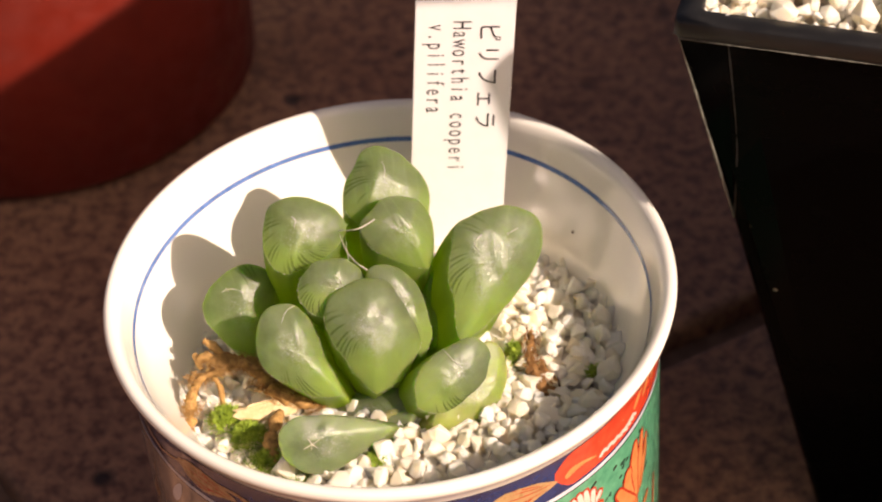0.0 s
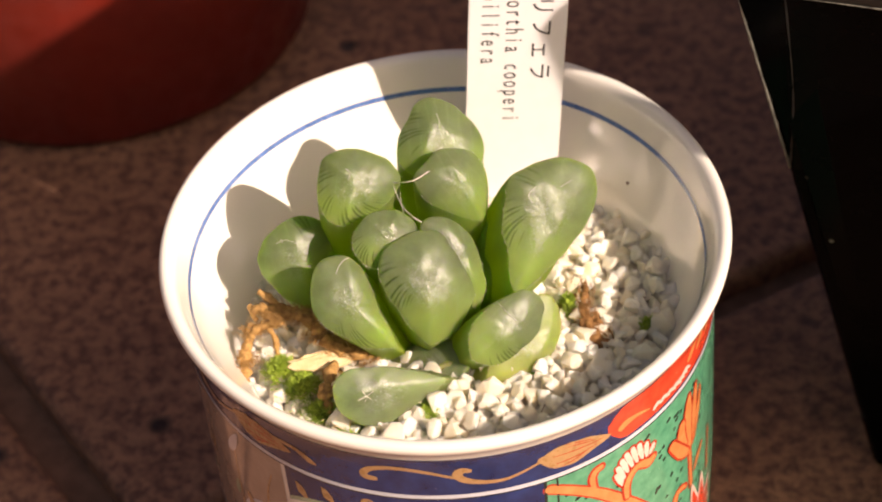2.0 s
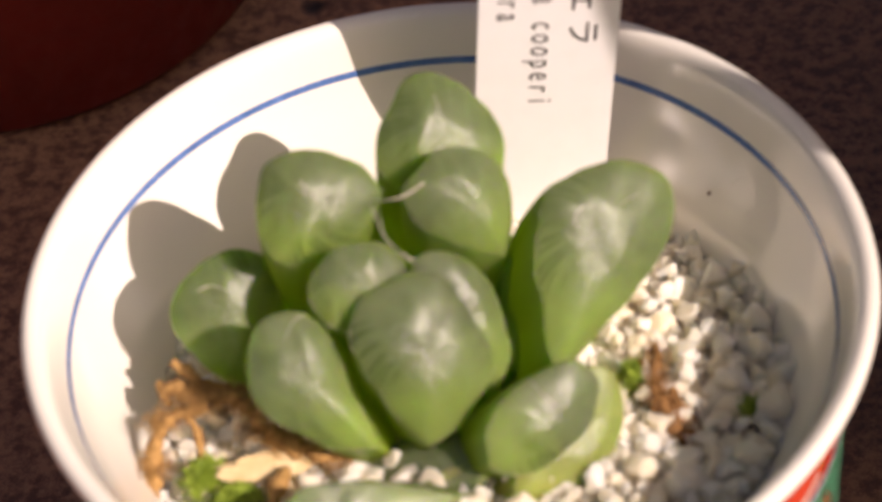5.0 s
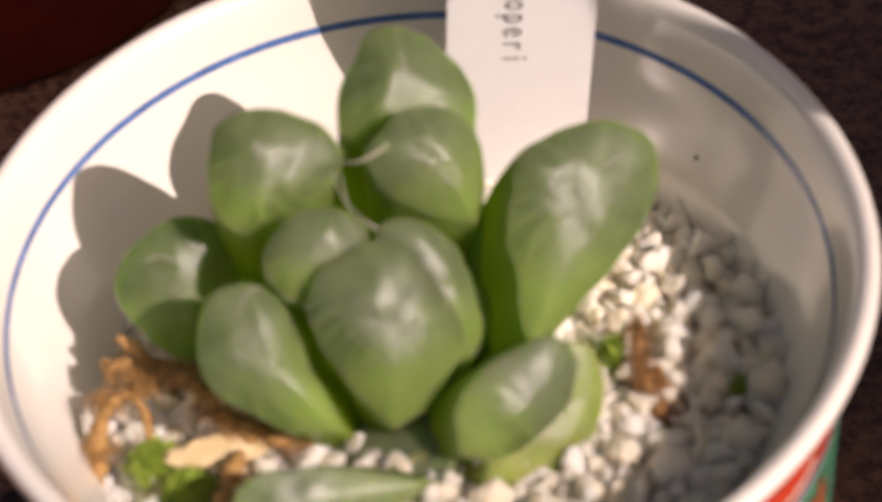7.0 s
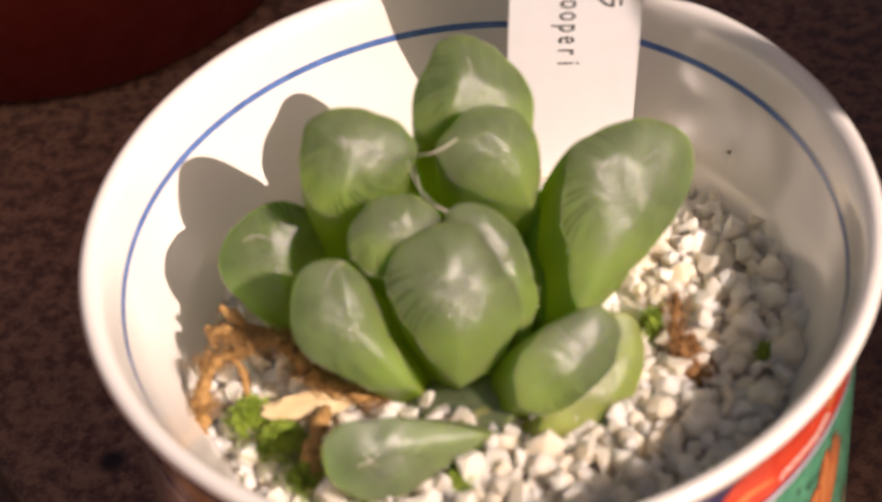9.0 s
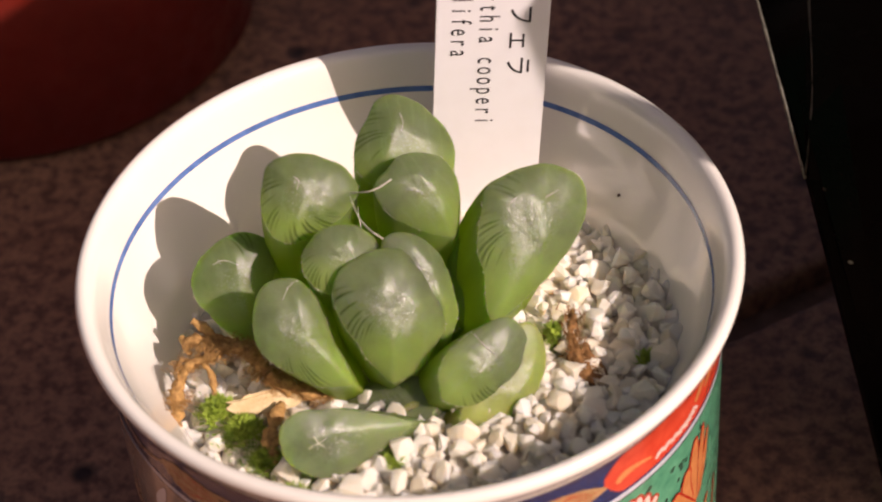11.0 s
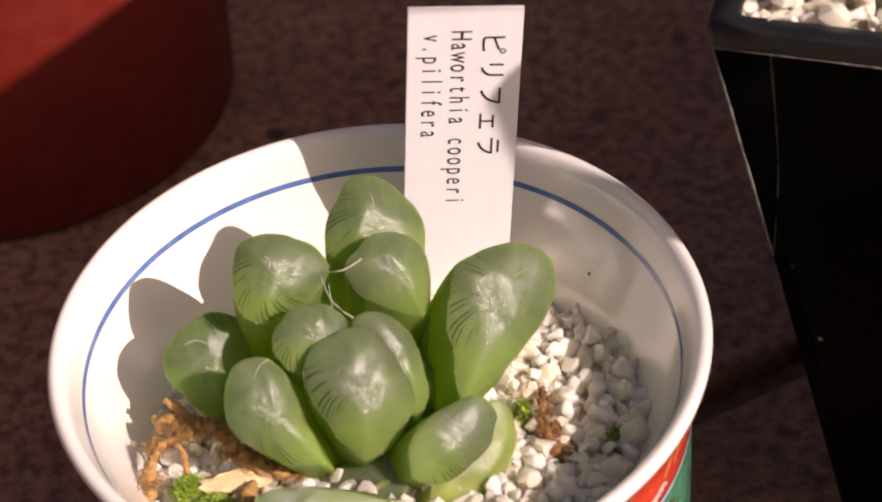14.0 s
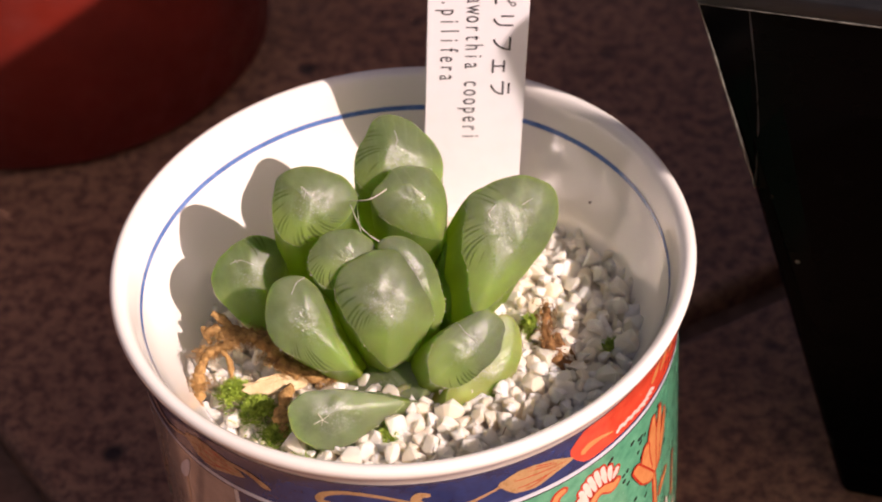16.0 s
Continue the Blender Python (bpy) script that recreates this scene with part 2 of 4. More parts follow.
def plastic(name, colour, spots, rough=0.35):
    k = Mat(name, Roughness=rough, Specular_IOR_Level=0.5 if colour[0] > 0.005 else 0.02)
    dust = k.node("TexVoronoi", Vector=k.place(), Scale=130.0).outputs["Distance"]
    speck = k.math("MULTIPLY", k.ramp(dust, (0.035, 1.0), (0.07, 0.0)), k.ramp(k.noise(60, 2), (0.5, 0.0), (0.6, 0.7)))
    film = k.ramp(k.noise(45, 5, 0.7), (0.42, 0.0), (0.8, 0.5))
    k.set(Base_Color=k.mix(speck, k.mix(film, colour, tuple(c * 1.6 + 0.0006 for c in colour)), spots),
          Roughness=k.ramp(k.noise(160, 4), (0.3, rough * 0.8), (0.75, rough * 1.5)))
    k.bump(k.noise(300, 3), 0.08, 0.0003)
    return k.m


BLACK = plastic("black_plastic", (0.0012, 0.0012, 0.0013), (0.30, 0.27, 0.22), 0.22)
# a slightly lighter black, for the rim and the inner corner edges
GREY_BLACK = plastic("grey_black_plastic", (0.0065, 0.006, 0.006), (0.22, 0.2, 0.18), 0.45)
# grey that stands in for the shine on the pot's edges
EDGE_SHINE = organic("edge_shine_grey", (0.03, 0.03, 0.026), (0.26, 0.25, 0.20), 700, 0.6)
TERRACOTTA = plastic("red_brown_plastic", (0.155, 0.0125, 0.0055), (0.21, 0.038, 0.022), 0.5)
# kept pale so the added wall throws light back on the ground
PLASTER = organic("rough_plaster", (0.64, 0.60, 0.53), (0.80, 0.76, 0.69), 40, 0.9)


def label_material():
    k = Mat("white_label_plastic", Roughness=0.38)
    k.set(Base_Color=k.mix(k.ramp(k.noise(300, 4), (0.4, 0.0), (0.85, 0.3)), (0.86, 0.86, 0.865), (0.78, 0.765, 0.745)))
    k.bump(k.noise(1200, 2), 0.05, 0.0001)
    return k.m


LABEL = label_material()
INK = Mat("black_ink", Base_Color=(0.018, 0.017, 0.018), Roughness=0.55).m


# ---- building helpers ----
def empty(name, place=(0, 0, 0)):
    ob = new(name)
    ob.location = place
    ob.empty_display_size = 0.01
    return ob


def part(name, bm, material, parent, label="", smooth=True):
    """Links a bmesh as one mesh object under a thing or a part."""
    me = bpy.data.meshes.new(name)
    bm.to_mesh(me)
    bm.free()
    me.materials.append(material)
    if smooth:
        me.polygons.foreach_set("use_smooth", [True] * len(me.polygons))
    ob = new(name, me)
    if parent:
        ob.parent = parent
    return tagged(ob, label)


def lathe(profile, seg=96, closed=False):
    """A turned shape from (radius, height) pairs in millimetres."""
    bm = bmesh.new()
    rings = []
    for r, z in profile:
        if r < 1e-6:
            rings.append([bm.verts.new((0, 0, z * MM))])
        else:
            rings.append([bm.verts.new((r * MM * math.cos(a), r * MM * math.sin(a), z * MM)) for a in np.linspace(0, 2 * np.pi, seg, endpoint=False)])
    for a, b in zip(rings, rings[1:] + (rings[:1] if closed else [])):
        for i in range(seg):
            j = (i + 1) % seg
            if len(a) == 1 and len(b) == 1:
                continue
            if len(a) == 1:
                bm.faces.new((a[0], b[j], b[i]))
            elif len(b) == 1:
                bm.faces.new((a[i], a[j], b[0]))
            else:
                bm.faces.new((a[i], a[j], b[j], b[i]))
    bmesh.ops.recalc_face_normals(bm, faces=bm.faces)
    return bm


def tube(points, radii, seg=8, bm=None, wobble=0.0, rng=random):
    """A tapering strand through points (millimetres)."""
    bm = bm or bmesh.new()
    pts = [Vector(p) * MM for p in points]
    fine = []
    n = 5
    for i in range(len(pts) - 1):
        p0, p1, p2, p3 = pts[max(i - 1, 0)], pts[i], pts[i + 1], pts[min(i + 2, len(pts) - 1)]
        for s in range(n):
            t = s / n
            fine.append((0.5 * ((2 * p1) + (p2 - p0) * t + (2 * p0 - 5 * p1 + 4 * p2 - p3) * t * t + (3 * p1 - p0 - 3 * p2 + p3) * t ** 3), radii[i] + (radii[i + 1] - radii[i]) * t))
    fine.append((pts[-1], radii[-1]))
    rings = []
    for i, (p, r) in enumerate(fine):
        d = (fine[min(i + 1, len(fine) - 1)][0] - fine[max(i - 1, 0)][0]).normalized()
        a = d.orthogonal().normalized()
        b = d.cross(a)
        rr = r * MM * (1 + wobble * rng.uniform(-1, 1))
        rings.append([bm.verts.new(p + (a * math.cos(q) + b * math.sin(q)) * rr * (1 + wobble * rng.uniform(-0.5, 0.5))) for q in np.linspace(0, 2 * np.pi, seg, endpoint=False)])
    for a, b in zip(rings, rings[1:]):
        for i in range(seg):
            bm.faces.new((a[i], a[(i + 1) % seg], b[(i + 1) % seg], b[i]))
    bm.faces.new(rings[0][::-1]), bm.faces.new(rings[-1])
    return bm


# ---- ground ----
rng = random.Random(4)
bm = bmesh.new()
bmesh.ops.create_grid(bm, x_segments=1, y_segments=1, size=60)
ground = part("ground", bm, MORTAR, None)
ground.location = (0, 0, G - 0.007)
tagged(ground, "dark mortar bed between brown stone paving tiles", "ground", kind="structure")
PITCH, JOINT = 0.300, 0.0085
corner = Vector((-0.0647, 0.0143, 0))       # where two joints cross
ex = Vector((math.cos(radians(23.5)), math.sin(radians(23.5)), 0))       # the two ways of the joints
ey = Vector((math.cos(radians(122)), math.sin(radians(122)), 0))
half = (PITCH - JOINT) / 2
bm = bmesh.new()
bm.faces.new([bm.verts.new(ex * half * a + ey * half * c) for a, c in ((-1, -1), (1, -1), (1, 1), (-1, 1))])
ext = bmesh.ops.extrude_face_region(bm, geom=bm.faces[:])
bmesh.ops.translate(bm, verts=[v for v in ext["geom"] if isinstance(v, bmesh.types.BMVert)], vec=(0, 0, -0.012))
bmesh.ops.recalc_face_normals(bm, faces=bm.faces)
bmesh.ops.bevel(bm, geom=bm.edges[:], offset=0.0024, segments=3, affect="EDGES", profile=0.6)
tile = part("paving_tile", bm, TILE, ground)
tile_mesh = tile.data
for i in range(-3, 4):
    for j in range(-3, 4):
        ob = tile if (i, j) == (-3, -3) else new("paving_tile", tile_mesh)
        c = corner + ex * PITCH * (i + 0.5) + ey * PITCH * (j + 0.5)
        ob.parent = ground
        ob.matrix_local = Matrix.Translation((c.x, c.y, 0.007 + rng.uniform(-0.0006, 0.0))) @ pose(0, 0, 0, 0, 0, 180 * rng.randrange(2))

# ---- added unseen wall, stepped to cast the shade on paving, pots and label ----
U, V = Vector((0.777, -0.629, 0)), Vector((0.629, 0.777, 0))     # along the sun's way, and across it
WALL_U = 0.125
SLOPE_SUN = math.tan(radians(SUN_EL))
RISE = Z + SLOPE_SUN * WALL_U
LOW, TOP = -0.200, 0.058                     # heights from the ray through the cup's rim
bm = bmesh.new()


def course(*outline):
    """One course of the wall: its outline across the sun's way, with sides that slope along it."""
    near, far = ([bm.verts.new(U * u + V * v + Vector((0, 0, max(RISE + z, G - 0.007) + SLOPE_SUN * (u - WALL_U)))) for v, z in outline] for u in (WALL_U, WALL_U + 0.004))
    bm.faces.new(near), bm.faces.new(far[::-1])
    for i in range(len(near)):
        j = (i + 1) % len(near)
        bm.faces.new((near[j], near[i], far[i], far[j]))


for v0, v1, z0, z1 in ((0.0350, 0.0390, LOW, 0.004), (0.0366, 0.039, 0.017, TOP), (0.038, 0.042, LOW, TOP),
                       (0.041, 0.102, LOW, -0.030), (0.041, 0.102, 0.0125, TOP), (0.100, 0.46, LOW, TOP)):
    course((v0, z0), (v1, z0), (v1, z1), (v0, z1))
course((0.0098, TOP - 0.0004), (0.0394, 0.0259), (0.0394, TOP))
course((0.0394, 0.0212), (0.0346, 0.0196), (0.0328, 0.0172), (0.0349, 0.0026), (0.0394, 0.0026))      # a jut shaped to cast the notched shadow on the label
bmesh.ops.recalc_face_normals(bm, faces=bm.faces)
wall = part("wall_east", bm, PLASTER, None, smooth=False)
tagged(wall, "added unseen plastered wall, stepped and slotted to cast the shade", "wall", kind="structure")

# ---- painted cup ----
cup = tagged(empty("painted_cup"), "white porcelain cup with blue, red and green painted panels", "cup")
OUT = [(30.5, -15.0), (31.5, -15.0), (32.6, -14.2), (34.0, -11.5), (38.0, -7.5), (40.8, -1.0), (41.7, 8.0), (42.1, 25.0), (42.0, 50.0), (41.9, 62.0), (41.9, 67.0), (42.2, 69.4), (42.9, 71.2), (43.7, 72.4)]
LIP = [(44.3, 73.4), (44.45, 74.2), (44.15, 74.8), (43.6, 75.05), (42.9, 74.9), (42.3, 74.3)]
INN = [(41.7, 73.0), (41.0, 70.6), (40.3, 68.4), (38.5, 65.0), (36.0, 61.0), (34.1, 57.0), (33.2, 50.0), (32.6, 30.0), (31.0, 5.0), (28.0, -7.0), (20.0, -8.5), (0.0, -8.8)]
FOOT = [(0.0, -12.0), (29.0, -12.0), (30.0, -14.0)]
body = part("body", lathe(FOOT + OUT + LIP + INN, 160), WHITE, cup)


def wall_r(z, side=OUT + LIP[:2]):
    return float(np.interp(z, [p[1] for p in side], [p[0] for p in side]))


def ring(z0, z1, prof, lift):
    """A painted ring on the inside wall."""
    zs, rs = [p[1] for p in prof][::-1], [p[0] for p in prof][::-1]
    return lathe([(float(np.interp(z, zs, rs)) - lift, z) for z in np.linspace(z0, z1, 4)], 160)


part("blue_ring", ring(68.62, 69.45, INN[:7], 0.06), BLUE_RING, body, "thin blue painted line")


def field(a0, a1, low, high, lift, steps=None):
    """A painted field on the outside between two heights that may follow the angle (degrees; millimetres)."""
    low_f = low if callable(low) else (lambda a: low)
    high_f = high if callable(high) else (lambda a: high)
    bm = bmesh.new()
    n = steps or max(4, int(abs(a1 - a0) / 1.5))
    cols = []
    for a in np.linspace(a0, a1, n + 1):
        lo, hi = low_f(a), high_f(a)
        cols.append([bm.verts.new(((wall_r(z) + lift) * MM * math.cos(radians(a)), (wall_r(z) + lift) * MM * math.sin(radians(a)), z * MM)) for z in np.linspace(lo, hi, 13)])
    for a, b in zip(cols, cols[1:]):
        for i in range(12):
            bm.faces.new((a[i], b[i], b[i + 1], a[i + 1]))
    return bm


def on_wall(a, z, lift):
    z -= 1.1
    r = (wall_r(z) + lift) * MM
    return (r * math.cos(radians(a)), r * math.sin(radians(a)), z * MM)


def stroke(points, widths, lift, bm=None, round_ends=True):
    """A brush stroke on the outside of the cup through (angle in degrees, height in mm) points with widths in mm."""
    bm = bm or bmesh.new()
    k = 0.715                      # millimetres for a degree
    pts = [Vector((a * k, z)) for a, z in points]
    fine = []
    for i in range(len(pts) - 1):
        p0, p1, p2, p3 = pts[max(i - 1, 0)], pts[i], pts[i + 1], pts[min(i + 2, len(pts) - 1)]
        for s in range(6):
            t = s / 6
            fine.append((0.5 * ((2 * p1) + (p2 - p0) * t + (2 * p0 - 5 * p1 + 4 * p2 - p3) * t * t + (3 * p1 - p0 - 3 * p2 + p3) * t ** 3), widths[i] + (widths[i + 1] - widths[i]) * t))
    fine.append((pts[-1], widths[-1]))
    for at, step in ((0, 1), (-1, -1)):                     # round ends
        p, w = fine[at]
        d = (p - fine[at + step][0])
        if round_ends and w > 0.45 and d.length > 1e-9:
            d.normalize()
            cap = [(p + d * w * 0.28, w * 0.84), (p + d * w * 0.44, w * 0.5), (p + d * w * 0.5, w * 0.1)]
            fine = fine + cap if at else cap[::-1] + fine
    rows = []
    for i, (p, w) in enumerate(fine):
        d = (fine[min(i + 1, len(fine) - 1)][0] - fine[max(i - 1, 0)][0])
        d = d.normalized() if d.length > 1e-9 else Vector((1, 0))
        nrm = Vector((-d.y, d.x))
        rows.append([bm.verts.new(on_wall((p + nrm * w * s / 2).x / k, (p + nrm * w * s / 2).y, lift)) for s in (-1, 0, 1)])
    for a, b in zip(rows, rows[1:]):
        bm.faces.new((a[0], b[0], b[1], a[1])), bm.faces.new((a[1], b[1], b[2], a[2]))
    return bm


def blob(a, z, ra, rz, turn, lift, bm=None, seg=14, point=0.0):
    """A painted oval or petal: half sizes in mm, turned in degrees."""
    bm = bm or bmesh.new()
    k = 0.715
    mid = bm.verts.new(on_wall(a, z, lift))
    loop = []
    for q in np.linspace(0, 2 * np.pi, seg, endpoint=False):
        x, y = ra * math.cos(q), rz * math.sin(q) * (1 - point * (1 + math.cos(q)) / 2)
        c, s = math.cos(radians(turn)), math.sin(radians(turn))
        loop.append(bm.verts.new(on_wall(a + (x * c - y * s) / k, z + x * s + y * c, lift)))
    for i in range(seg):
        bm.faces.new((mid, loop[i], loop[(i + 1) % seg]))
    return bm


# painted bands and panels on the outside
prng = random.Random(8)
TOP, MID, LOW = 69.9, 61.5, 2.0


def paint(name, bm, material, parent=body, label=""):
    return part(name, bm, material, parent, label)


navy_band = paint("navy_band", field(-340, -60, MID, TOP, 0.05), NAVY, body, "deep blue painted band")
red_panel = paint("red_panel", field(-60, 20, MID, TOP, 0.05), NAVY, body, "blue corner behind the red panel")


def red_low(a):
    return MID + 0.5 + 3.2 * max(0.0, (-55.0 - a) / 4.5) ** 1.6 + 3.0 * max(0.0, (a + 5) / 20) ** 2


def red_high(a):
    return TOP - 0.35 - 3.2 * max(0.0, (-55.0 - a) / 4.5) ** 1.6 - 3.0 * max(0.0, (a + 5) / 20) ** 2


paint("red_cartouche", field(-59.4, 14, red_low, red_high, 0.09), RED, red_panel, "glossy red painted cartouche")
paint("highlight_stroke", stroke([(-56.1, 65.7), (-54.6, 66.2), (-51.5, 66.1), (-48.1, 65.3)], [1.2, 1.3, 0.7, 0.2], 0.13), ORANGE, red_panel)
for pts in ([(-46.7, 64.4), (-45.6, 64.9), (-43.9, 64.3)], [(-44.5, 64.5), (-43.3, 64.9), (-41.5, 64.2)], [(-42.3, 64.5), (-41.1, 64.8), (-39.1, 64.0)], [(-40.2, 64.5), (-38.9, 64.7), (-36.9, 63.8)], [(-38.5, 64.5), (-37.1, 64.7), (-35.5, 64.1)], [(-36.9, 64.6), (-35.9, 65.0), (-34.2, 64.3)], [(-35.9, 64.9), (-34.8, 65.3), (-33.0, 64.5)]):
    paint("fern_stroke", stroke(pts, [0.7, 0.9, 0.3], 0.13), PINK, red_panel)
for a, s in ((-32.0, 1.0), (-27.5, 1.1), (-22.5, 1.0), (-16.0, 1.0), (-9.0, 1.0)):
    paint("petal", blob(a, 67.4, 2.1 * s, 0.9, 38, 0.13, point=0.6), ORANGE, red_panel)
paint("white_line", field(-340, 20, MID - 0.75, MID + 0.05, 0.11), PALE, body, "thin white line")
paint("dark_line", field(-340, 20, MID - 1.0, MID - 0.75, 0.12), DARK, body)
paint("dark_line", field(-340, 20, TOP - 0.05, TOP + 0.12, 0.10), DARK, body)

# gold scrolls on the blue band, once in every quarter
for k in range(4):
    o = -k * 68.0
    paint("gold_scroll", stroke([(o + a, z) for a, z in [(-108.1, 65.6), (-109.9, 65.8), (-110.2, 66.7), (-108.5, 67.8), (-104.9, 68.5), (-100.4, 68.3), (-96.0, 67.5), (-92.2, 66.5)]], [0.9, 1.2, 1.2, 1.0, 0.9, 0.75, 0.6, 0.5], 0.11), GOLD, navy_band, "gold painted scroll")
    paint("gold_curl", stroke([(o + a, z) for a, z in [(-89.0, 67.8), (-90.4, 68.0), (-91.4, 67.1), (-90.0, 65.8), (-86.2, 64.9), (-82.2, 64.7), (-78.7, 65.4), (-74.7, 66.5)]], [0.8, 1.3, 1.5, 1.2, 0.8, 0.6, 0.5, 0.4], 0.12), GOLD, navy_band)
    leaf_top = paint("gold_leaf", stroke([(o + a, z) for a, z in [(-74.2, 66.7), (-71.4, 66.3), (-67.7, 66.0), (-63.8, 66.1), (-58.8, 65.7)]], [1.6, 4.6, 5.0, 3.4, 0.2], 0.11), GOLD, navy_band, "gold painted leaf")
    for vein in ([(-72.1, 66.6), (-66.5, 66.3), (-60.5, 66.0)], [(-71.5, 64.9), (-66.5, 65.0), (-62.1, 65.5)], [(-70.3, 64.0), (-67.2, 64.4), (-64.3, 65.3)], [(-71.4, 67.7), (-67.7, 67.5), (-62.5, 66.5)], [(-69.5, 68.5), (-66.4, 67.8), (-63.2, 67.0)]):
        paint("leaf_vein", stroke([(o + a, z) for a, z in vein], [0.10, 0.22, 0.08], 0.14), LINE_RED, leaf_top)
paint("gold_streak", stroke([(-137.2, 66.5), (-130.6, 67.3), (-125.6, 67.0), (-122.4, 65.7), (-121.2, 65.3)], [0.5, 0.7, 0.8, 1.2, 0.6], 0.11), GOLD, navy_band)

# lower blue panel with gold commas and a white window
blue_panel = paint("blue_panel", field(-129.5, -74.0, LOW, MID - 1.0, 0.05), NAVY, body, "deep blue painted panel")


def arc_top(a):
    return 46.6 + 8.4 * math.sqrt(max(0.0, 1 - ((a + 115.5) / 20.0) ** 2)) if abs(a + 115.5) < 20 else 46.6


paint("pale_border", field(-129.4, -97.0, LOW, lambda a: arc_top(a) + 0.9, 0.08), LEAF_PAINT, blue_panel, "pale green border")
paint("white_window", field(-129.4, -97.6, LOW, arc_top, 0.12), WHITE, blue_panel, "white reserved window")
for pts, wid in (([(-96.6, 57.7), (-97.7, 57.7), (-98.2, 58.8), (-97.0, 59.8), (-94.7, 60.1)], [1, 1.7, 1.5, 0.8, 0.15]),
                 ([(-88.1, 57.4), (-89.3, 57.6), (-89.8, 58.7), (-88.6, 59.7), (-86.2, 59.7)], [1.05, 1.785, 1.575, 0.84, 0.15]),
                 ([(-81.4, 54.4), (-82.7, 54.7), (-83.3, 56.1), (-81.9, 57.0), (-79.2, 56.6)], [1.15, 1.955, 1.725, 0.92, 0.15]),
                 ([(-103.2, 57.1), (-104.1, 57.8), (-104.9, 58.7), (-103.9, 59.7), (-102.3, 59.3)], [0.8, 1.5, 1.4, 0.7, 0.15]),
                 ([(-109.7, 57.9), (-110.5, 58.5), (-111.1, 59.6), (-110.2, 60.2), (-108.8, 59.8)], [0.8, 1.4, 1.1, 0.5, 0.15]),
                 ([(-118.6, 57.8), (-119.3, 58.4), (-119.8, 59.4), (-120.2, 60.0), (-120.7, 60.2)], [0.9, 1.6, 1.2, 0.5, 0.15]),
                 ([(-125.1, 56.4), (-125.8, 57.3), (-126.2, 58.2), (-126.8, 58.8), (-127.2, 59.0)], [0.9, 1.6, 1.2, 0.5, 0.15])):
    paint("gold_comma", stroke(pts, wid, 0.11), GOLD, blue_panel)

# green flower panel
green_panel = paint("green_panel", field(-74.0, 20.0, LOW, MID - 1.0, 0.05), GREEN, body, "green painted flower panel with dark dots")
paint("panel_edge", field(-74.3, -73.7, LOW, MID - 0.9, 0.10), DARK, green_panel)
paint("panel_edge", field(-71.6, -71.2, LOW, MID - 0.9, 0.10), DARK, green_panel)
BRANCH = [(-73.1, 59.7), (-67.4, 57.2), (-61.4, 53.5), (-54.7, 47.7), (-48.8, 41.7), (-42.8, 34.3), (-46.0, 40.0), (-40.0, 30.0), (-37.0, 16.0)]
paint("branch", stroke(BRANCH, [2.2, 2.2, 2.3, 2.4, 2.4, 2.5, 2.6, 2.4, 2.0], 0.09), LINE_RED, green_panel)
paint("branch", stroke(BRANCH, [1.6, 1.6, 1.7, 1.8, 1.8, 1.9, 2.0, 1.8, 1.5], 0.13), ORANGE, green_panel, "orange painted branch")


def painted(pts, w, name="sprig", fill=None, lift=0.0, edge=0.75, label=""):
    """A brush stroke with a fine red outline."""
    paint(name, stroke(pts, [x + edge for x in w], 0.10 + lift), LINE_RED, green_panel)
    paint(name, stroke(pts, w, 0.14 + lift), fill or ORANGE, green_panel, label)


painted([(-63.2, 55.5), (-63.6, 58.0), (-62.8, 59.4), (-61.5, 59.8)], [0.7, 1, 1.1, 1], "sprig")
painted([(-33.2, 45.3), (-32.7, 40.7), (-32.4, 36.0)], [0.7, 0.8, 0.8], "flower_stem")
painted([(-39.8, 36.9), (-38.7, 38.6), (-36.2, 38.3), (-34.6, 37.4)], [1.2, 1, 0.8, 0.4], "sprig")
painted([(-30.3, 38.6), (-28.5, 40.2), (-26.4, 41.3)], [0.5, 1.3, 0.6], "sprig")
painted([(-21.7, 31.7), (-21.5, 35.9), (-21.0, 41.1)], [0.5, 0.5, 0.3], "sprig")
# bud
painted([(-30.9, 46.5), (-28.9, 51.5), (-27.5, 56.0)], [0.5, 1.3, 0.3], "petal", label="orange painted petal")
painted([(-32.2, 46.2), (-31.3, 52.7), (-30.1, 58.6)], [0.6, 1.9, 0.4], "petal", lift=0.05, label="orange painted petal")
painted([(-33.4, 46.6), (-34.3, 50.9), (-34.1, 55.5), (-33.7, 58.3)], [1.2, 2.3, 2.2, 0.7], "petal", lift=0.1, label="orange painted petal")
painted([(-35.8, 48.1), (-37.3, 51.4), (-36.9, 53.9)], [1.6, 2.3, 1.6], "petal", lift=0.15, label="orange painted petal")
painted([(-35.0, 46.1), (-37.6, 48.1), (-40.9, 51.9)], [1.4, 2.2, 1.6], "petal", lift=0.2, label="orange painted petal")
# shell-shaped blossom
painted([(-55.9, 52.5), (-56.8, 54.1), (-57.7, 55.7)], [0.5, 1.1, 0.9], "petal", PINK, label="pale pink painted petal")
painted([(-55.6, 54.0), (-56.5, 55.6), (-57.3, 57.2)], [0.5, 1.1, 0.9], "petal", PINK, lift=0.012, label="pale pink painted petal")
painted([(-54.7, 55.0), (-55.5, 56.7), (-56.2, 58.3)], [0.5, 1.1, 0.9], "petal", PINK, lift=0.024, label="pale pink painted petal")
